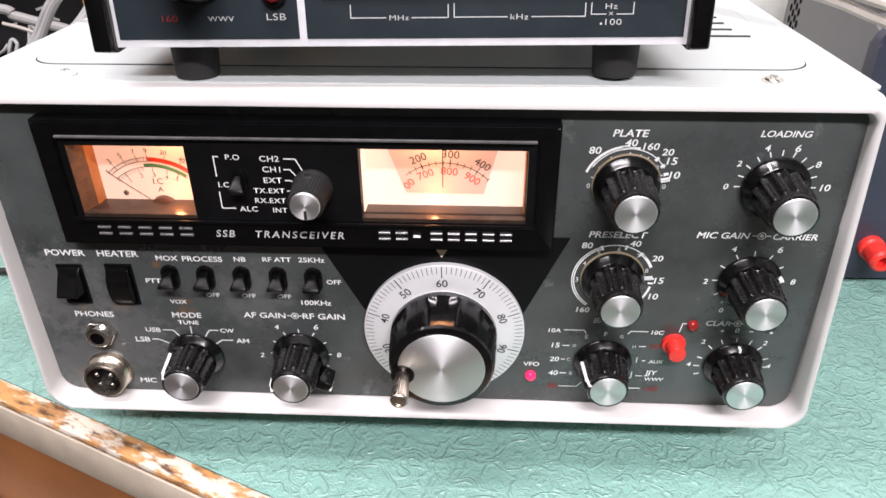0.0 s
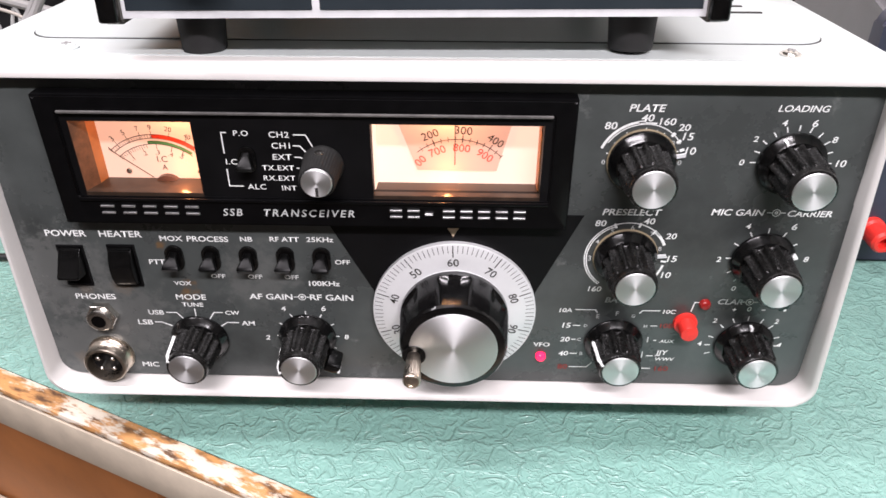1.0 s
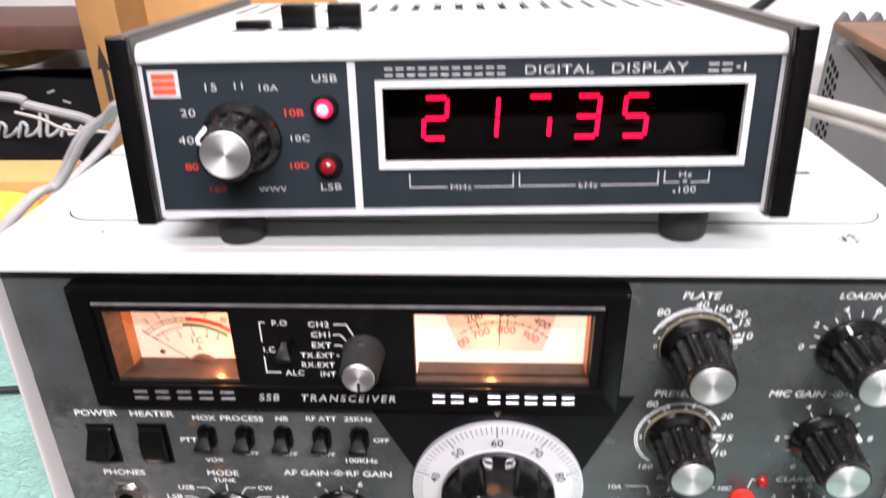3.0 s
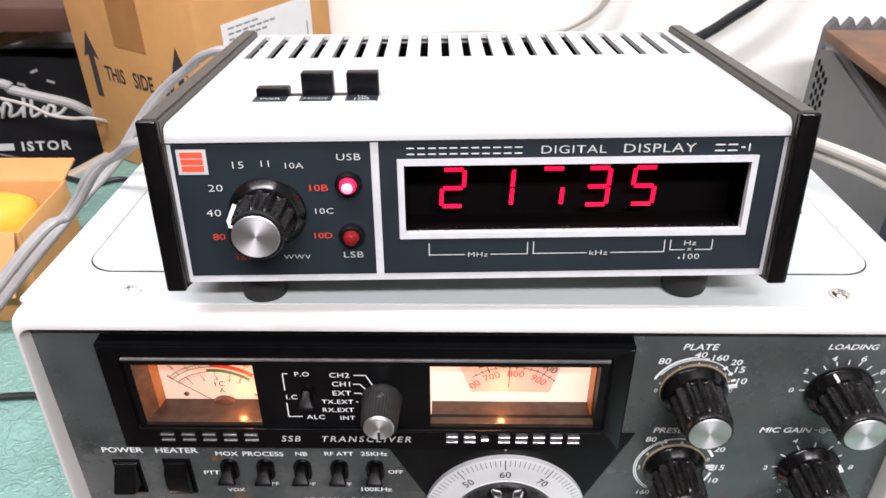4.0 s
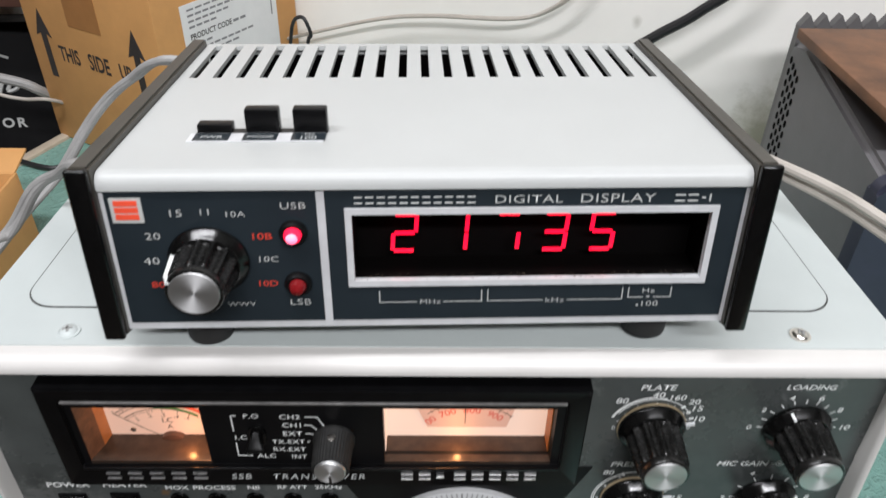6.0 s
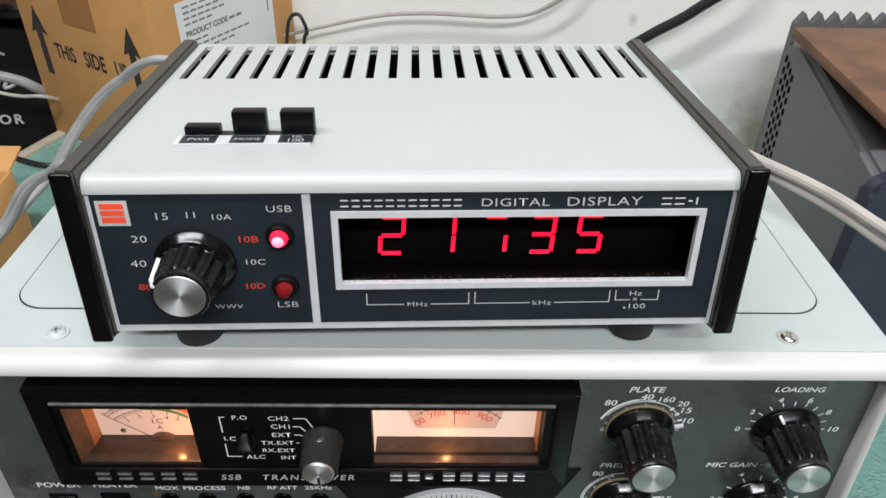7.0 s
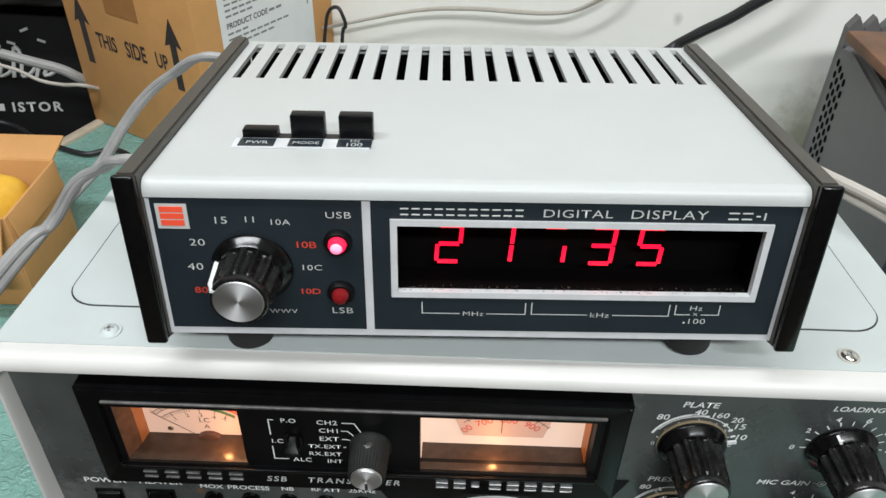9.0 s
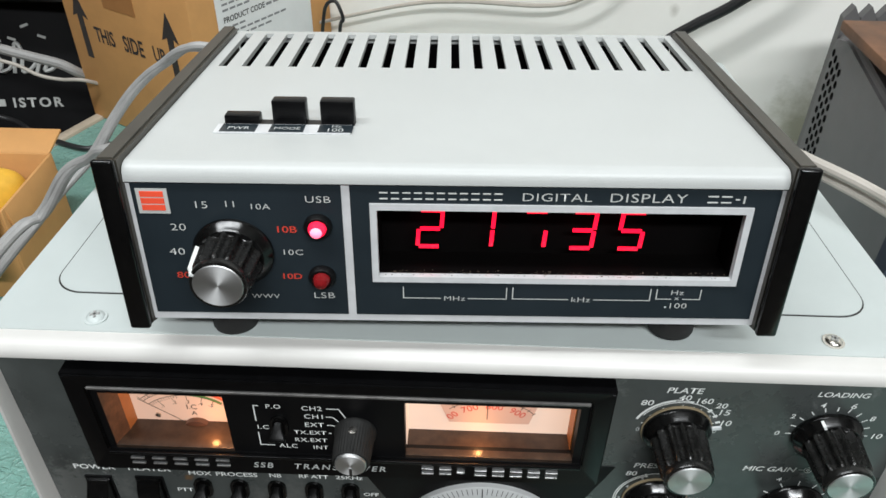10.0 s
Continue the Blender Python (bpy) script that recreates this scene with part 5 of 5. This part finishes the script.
part("printed_word", letters("Hz", 0.003, bold=0.0), DIMINK, display, at=TOPSHIFT @ pose(-0.0393, 0.0296, 0.2554, -90, 0, 0))

# the display leans back on short rear feet and stands a little askew
display.matrix_basis = pose(-0.0005, -0.0011, 0.2294, -6.6, -0.35, 1.28) @ pose(0, 0, -0.002) @ Matrix.Diagonal((1, 1, SQUAT, 1)) @ pose(0, 0, -0.226) @ display.matrix_basis

# ---- power supply ----
supply = thing("power_supply", 0.33, 0.24, 0.0, "grey bench power supply with dark blue front and perforated side", "power supply")
PX = 0.252


def supply_body():
    bm = bmesh.new()
    side = [(0.166, 0.008), (0.166, 0.152), (0.172, 0.158), (0.30, 0.1835), (0.318, 0.180), (0.322, 0.172), (0.322, 0.008)]
    a = [bm.verts.new((PX, y, z)) for y, z in side]
    b = [bm.verts.new((PX + 0.2, y, z)) for y, z in side]
    n = len(side)
    bm.faces.new(a)
    bm.faces.new(b)
    for k in range(n):
        bm.faces.new((a[k], a[(k + 1) % n], b[(k + 1) % n], b[k]))
    bmesh.ops.bevel(bm, geom=[e for e in bm.edges if abs(e.verts[0].co.x - e.verts[1].co.x) < 1e-6], offset=0.004, segments=3, affect="EDGES")
    return bm


sb = part("body", supply_body(), PSUGREY, supply, "grey hammertone steel case")
bm = prism(bmesh.new(), rounded(0.2425, 0.461, 0.003, 0.163, 0.010, 6), 0.156, 0.168)
bmesh.ops.bevel(bm, geom=[e for e in bm.edges if abs(e.verts[0].co.y - e.verts[1].co.y) < 1e-6], offset=0.002, segments=2, affect="EDGES")
fp = part("front_panel", bm, PSUBLUE, supply, "dark blue moulded front panel")
hole = lathe(bmesh.new(), [(0.0022, 0.0), (0.0022, -0.0003)], 12)
bmesh.ops.recalc_face_normals(hole, faces=hole.faces)
hole_me = bpy.data.meshes.new("vent_hole")
hole.to_mesh(hole_me)
hole.free()
hole_me.materials.append(VOIDM)
for r in range(15):
    for c in range(4):
        part("vent_hole", hole_me, VOIDM, sb, "", pose(PX - 0.0001, 0.3140 - 0.0052 * c - 0.0006 * r, 0.167 - 0.0082 * r - 0.0026 * c, 0, 0, -90) @ Matrix.Diagonal((0.75, 1, 1.25, 1)))
for k in range(17):
    x = PX + 0.004 + 0.0112 * k
    prism_bm = bmesh.new()
    vs = [prism_bm.verts.new(q) for q in ((x, 0.324, 0.02), (x + 0.0104, 0.324, 0.02), (x + 0.0104, 0.324, 0.1875), (x + 0.0052, 0.324, 0.1955), (x, 0.324, 0.1875))]
    ws = [prism_bm.verts.new((v.co.x, 0.331, v.co.z)) for v in vs]
    prism_bm.faces.new(vs)
    prism_bm.faces.new(ws)
    for i in range(5):
        prism_bm.faces.new((vs[i], vs[(i + 1) % 5], ws[(i + 1) % 5], ws[i]))
    part("heatsink_fin", prism_bm, mat("fin_metal", (0.16, 0.155, 0.155), 0.5, 0.3) if k == 0 else bpy.data.materials["fin_metal"], supply, "serrated grey heatsink fin", smooth=0)
for px, m_ in ((0.2735, REDPLASTIC), (0.31, BLACK)):
    part("binding_post", lathe(bmesh.new(), [(0.009, 0.0), (0.009, -0.004), (0.0075, -0.006), (0.0085, -0.010), (0.0085, -0.020), (0.0070, -0.022), (0.0045, -0.0222), (0.0042, -0.016)], 30, fluted(10, 0.04, (0, 1, 2))), m_, supply, "red binding post" if m_ is REDPLASTIC else "black binding post", pose(px, 0.156, 0.027) @ Matrix.Scale(0.88, 4))
board = part("wooden_board", boxed(0.2440, 0.435, 0.165, 0.302, 0.1875, 0.1945, 0.0012), PLANK)
tagged(board, "thin brown stained board lying on the power supply", "board")
WORLD[board] = Matrix()
top_box = part("grey_connector", boxed(0.30, 0.335, 0.24, 0.262, 0.1946, 0.206, 0.002), DDCASE)
tagged(top_box, "small pale grey plastic part on the board", "connector")

# ---- cartons and things behind ----


def carton():
    near = Vector((-0.2269, 0.4157, 0))
    d = Vector((0.857, -0.515, 0))
    ang = math.degrees(math.atan2(d.y, d.x))
    t = thing("cardboard_box", -0.25, 0.47, 0, "tall brown cardboard carton printed with arrows and THIS SIDE UP", "box")
    m = Matrix.Translation(near) @ pose(0, 0, 0, 0, 0, ang)
    W, D, Hh = 0.176, 0.176, 0.27
    part("carton_body", boxed(-W, 0, 0, D, 0.001, Hh, 0.0015), CARD, t, "brown corrugated board", m)
    part("tape", boxed(-0.1125, -0.0700, -0.0005, -0.0001, 0.126, Hh), CARDTAPE, t, "glossy brown packing tape", m)
    for ax, az in ((-0.1525, -0.0045), (-0.029, 0.0)):
        b = prism(bmesh.new(), [(ax - 0.0042, az + 0.074), (ax + 0.0042, az + 0.074), (ax + 0.0038, az + 0.116), (ax + 0.0105, az + 0.113), (ax, az + 0.139), (ax - 0.0105, az + 0.113), (ax - 0.0038, az + 0.116)], -0.0004, -0.0001)
        part("printed_arrow", b, PRINT, t, "black printed arrow", m, smooth=0)
    for s, cx, w in (("THIS", -0.1225, 0.0275), ("SIDE", -0.0825, 0.0275), ("UP", -0.048, 0.0155)):
        me = letters(s, w, bold=0.022, tall=1.5)
        part("printed_word", me, PRINT, t, at=m @ pose(cx, -0.0004, 0.0965))
    lab = part("paper_label", boxed(0.0002, 0.0007, 0.029, 0.147, 0.060, 0.1555), PAPER, t, "white printed paper label", m, smooth=0)
    for k, (y0, w, h) in enumerate(((0.036, 0.040, 0.0016), (0.036, 0.062, 0.0018), (0.036, 0.050, 0.0018), (0.036, 0.034, 0.0018), (0.088, 0.018, 0.0024), (0.036, 0.026, 0.0018), (0.036, 0.078, 0.0018), (0.036, 0.058, 0.0018))):
        z = (0.1495, 0.1445, 0.1395, 0.1345, 0.1255, 0.1190, 0.1140, 0.1090)[k]
        n = max(2, round(w / 0.009))
        b = bmesh.new()
        for i in range(n):
            box(b, 0.0008, 0.0009, y0 + w * i / n, y0 + w * (i + 0.78) / n, z, z + h)
        part("print_line", b, PRINTGREY, lab, "", m, smooth=0)
    me = letters("PRODUCT CODE", 0.050, bold=0.02, tall=1.1)
    part("printed_word", me, PRINT, lab, at=m @ pose(0.0009, 0.061, 0.1270, 0, 0, 90))
    part("print_line", boxed(0.0008, 0.0009, 0.139, 0.1405, 0.118, 0.132), PRINTGREY, lab, "", m, smooth=0)


carton()


def open_carton():
    t = thing("open_carton", -0.36, 0.25, 0, "small opened brown carton holding yellow things", "box")
    m = pose(-0.3073, 0.2230, 0, 0, 0, 0.3)
    W, D, Hh, k = 0.13, 0.0773, 0.0780, 0.002
    part("carton_side", boxed(-k, 0, 0, D, 0.001, Hh, 0.0005), CARD, t, "", m)
    part("carton_side", boxed(-W, -k, 0, k, 0.001, Hh, 0.0005), CARD, t, "", m)
    part("carton_side", boxed(-W, -k, D - k, D, 0.001, Hh, 0.0005), CARD, t, "", m)
    part("carton_side", boxed(-W, -W + k, k, D - k, 0.001, Hh, 0.0005), CARD, t, "", m)
    part("carton_floor", boxed(-W + k, -k, k, D - k, 0.001, 0.003), CARD, t, "", m)
    part("flap", boxed(-W, -0.002, 0, 0.002, 0, 0.026, 0.0004), CARD, t, "rear flap folded back", m @ pose(0, D, Hh, -75, 0, 0))
    part("flap", boxed(0, 0.002, 0.004, D - 0.004, 0, 0.020, 0.0004), CARD, t, "folded side flap", m @ pose(0, 0, Hh, 0, 168, 0))
    part("flap", boxed(-W, -0.002, 0, 0.002, 0, 0.045, 0.0004), CARD, t, "", m @ pose(0, 0, Hh, 150, 0, 0))
    for x, y, z, s in ((-0.036, D * 0.50, Hh - 0.016, 1.0), (-0.097, D * 0.5, Hh - 0.024, 0.95), (-0.044, D * 0.35, 0.030, 0.8)):
        b = bmesh.new()
        bmesh.ops.create_icosphere(b, subdivisions=4, radius=0.024 * s)
        for v in b.verts:
            f_ = 1 + 0.10 * noise.noise(v.co * 60) + 0.03 * noise.noise(v.co * 160)
            v.co = Vector((v.co.x * 1.35 * f_, v.co.y * f_, v.co.z * f_))
        lemon = part("yellow_fruit", b, YELLOW, None, "", m @ pose(x, y, z, 10, 15, 40 * s), smooth=180)
        tagged(lemon, "lumpy yellow thing lying in the small carton", "fruit", "yellow things in the carton")


open_carton()

crate = thing("black_crate", -0.62, 0.50, -0.2, "black crate with worn white script lettering below the bench edge", "crate")
cm = pose(-0.57, 0.60, 0.0, -14, 0, 6)
part("crate_body", boxed(-0.25, 0.15, 0.0, 0.10, -0.33, 0.075, 0.003), CRATEM, crate, "black printed board", cm)
for k in range(11):
    x = -0.16 + 0.0245 * k
    h = 0.020 + 0.011 * math.sin(k * 2.3)
    b = bmesh.new()
    tube(b, [(x, -0.0008, -0.002), (x + 0.006, -0.0008, h), (x + 0.012, -0.0008, h * 0.7), (x + 0.009, -0.0008, 0.0), (x + 0.018, -0.0008, 0.002), (x + 0.026, -0.0008, 0.010)], 0.0022, 6, 5)
    part("script_stroke", b, WHITEPRINT, crate, "worn white script stroke", cm)
for k in range(16):
    x, z, tilt = -0.15 + 0.0165 * k, 0.040 + 0.010 * math.sin(k * 1.9), 35 * math.sin(k * 3.1)
    part("print_fleck", boxed(-0.0045, 0.0045, -0.0006, -0.0001, -0.0014, 0.0014), WHITEPRINT, crate, "white printed fleck", cm @ pose(x, 0, z, 0, tilt, 0), smooth=0)
me = letters("ISTOR", 0.056, bold=0.03, spacing=1.3, tall=0.9)
part("printed_word", me, WHITEPRINT, crate, at=cm @ pose(0.079, -0.0008, -0.036))
part("print_bar", boxed(-0.12, 0.042, -0.0006, -0.0001, -0.040, -0.032), WHITEPRINT, crate, "", cm, smooth=0)
part("print_bar", boxed(-0.12, 0.09, -0.0006, -0.0001, -0.074, -0.070), DIMINK, crate, "", cm, smooth=0)

shelf = part("wall_shelf", boxed(-1.1, -0.40, 0.56, 0.66, 0.112, 0.138, 0.002), SHELFM)
tagged(shelf, "dark reddish-brown wooden shelf on the wall", "shelf")
sup = part("shelf_support", boxed(-0.80, -0.78, 0.58, 0.66, -0.74, 0.1115, 0.002), SHELFM)
tagged(sup, "dark brown upright under the shelf", "shelf support")
bm = lathe(bmesh.new(), [(0.05, 0.0), (0.085, -0.012), (0.095, -0.03), (0.090, -0.03), (0.07, -0.008)], 36)
basket = part("tan_bowl", bm, STRAW, None, "", pose(-0.55, 0.655, 0.0755, -90, 0, 0) @ Matrix.Scale(0.8, 4))
tagged(basket, "shallow tan woven bowl under the shelf", "bowl")

# ---- cables ----


def cable(name, pts, r, m_, label, twin=0.0):
    t = part(name, tube(bmesh.new(), pts, r), m_, None)
    tagged(t, label, "cable")
    if twin:
        part("second_core", tube(bmesh.new(), [(x + twin, y - twin * 0.3, z + twin * 0.4) for x, y, z in pts], r), m_, t)
    return t


cable("grey_cable", [(-0.06, 0.165, 0.192), (-0.085, 0.158, 0.205), (-0.121, 0.142, 0.232), (-0.146, 0.150, 0.219), (-0.164, 0.155, 0.204), (-0.178, 0.155, 0.188), (-0.193, 0.150, 0.168), (-0.211, 0.135, 0.151), (-0.225, 0.110, 0.136), (-0.31, 0.06, 0.05), (-0.40, 0.06, 0.003), (-0.45, 0.10, 0.003)], 0.0019, CABLE, "grey twin cable looping over the cartons", 0.0036)
cable("grey_cable", [(-0.100, 0.085, 0.204), (-0.144, 0.085, 0.211), (-0.163, 0.095, 0.200), (-0.179, 0.100, 0.189), (-0.198, 0.100, 0.165), (-0.216, 0.085, 0.153), (-0.31, 0.03, 0.05), (-0.38, 0.03, 0.004), (-0.45, 0.07, 0.003)], 0.0021, CABLE, "grey cable bent out from under the display", 0.0038)
cable("black_cable", [(-0.19, 0.28, 0.003), (-0.314, 0.431, 0.004), (-0.358, 0.433, 0.004), (-0.390, 0.445, 0.004), (-0.418, 0.458, 0.006), (-0.465, 0.486, 0.006), (-0.55, 0.45, 0.04)], 0.0026, CABLEB, "black cable lying on the bench")
cable("black_cable", [(-0.165, 0.15, 0.003), (-0.25, 0.142, 0.003), (-0.30, 0.142, 0.003), (-0.40, 0.12, 0.003)], 0.0024, CABLEB, "black cable lying on the green bench")
cable("grey_cable", [(-0.72, 0.50, 0.10), (-0.479, 0.500, 0.082), (-0.449, 0.500, 0.073), (-0.419, 0.500, 0.065), (-0.393, 0.500, 0.058), (-0.379, 0.510, 0.043), (-0.36, 0.56, 0.0026)], 0.0050, CABLE, "thick grey cable hanging past the bench edge")
cable("pale_cable", [(0.02, 0.175, 0.203), (0.085, 0.170, 0.204), (0.120, 0.145, 0.205), (0.140, 0.118, 0.205), (0.1505, 0.1040, 0.205), (0.167, 0.0820, 0.205), (0.1785, 0.062, 0.204), (0.20, 0.030, 0.196), (0.25, -0.01, 0.15), (0.32, 0.0, 0.04), (0.40, 0.06, 0.0035)], 0.0024, CABLEW, "pale grey cable hanging before the power supply")
cable("pale_cable", [(0.03, 0.182, 0.198), (0.09, 0.174, 0.199), (0.124, 0.144, 0.1995), (0.144, 0.116, 0.1995), (0.155, 0.1015, 0.1995), (0.1705, 0.0790, 0.199), (0.182, 0.059, 0.197), (0.204, 0.027, 0.188), (0.256, -0.005, 0.14), (0.33, 0.01, 0.03), (0.40, 0.08, 0.004)], 0.0022, CABLEW, "pale grey cable hanging beside the radio")
cable("wall_cable", [(-0.26, 0.585, 0.03), (-0.197, 0.572, 0.066), (-0.137, 0.549, 0.090), (-0.053, 0.514, 0.121), (0.0, 0.491, 0.133), (0.064, 0.463, 0.141), (0.095, 0.450, 0.152), (0.12, 0.439, 0.18), (0.13, 0.434, 0.24)], 0.0016, CABLEW, "thin pale grey twin cord along the wall", 0.0030)
cable("mains_cable", [(0.08, 0.30, 0.13), (0.13, 0.36, 0.130), (0.160, 0.405, 0.134), (0.181, 0.402, 0.151), (0.208, 0.392, 0.174), (0.24, 0.378, 0.215), (0.25, 0.374, 0.30)], 0.0042, CABLEB, "black mains cord rising behind the display")
cable("black_cable", [(-0.150, 0.545, 0.02), (-0.140, 0.541, 0.09), (-0.134, 0.536, 0.111), (-0.125, 0.532, 0.116), (-0.120, 0.529, 0.109), (-0.118, 0.529, 0.099), (-0.122, 0.530, 0.086), (-0.128, 0.530, 0.0)], 0.0018, CABLEB, "black cord looped beside the cardboard box")
cable("pale_cable", [(-0.457, 0.490, 0.068), (-0.432, 0.490, 0.061), (-0.413, 0.490, 0.051), (-0.392, 0.490, 0.047), (-0.365, 0.490, 0.046), (-0.345, 0.545, 0.004)], 0.0018, CABLEW, "thin pale cable hanging past the bench edge")
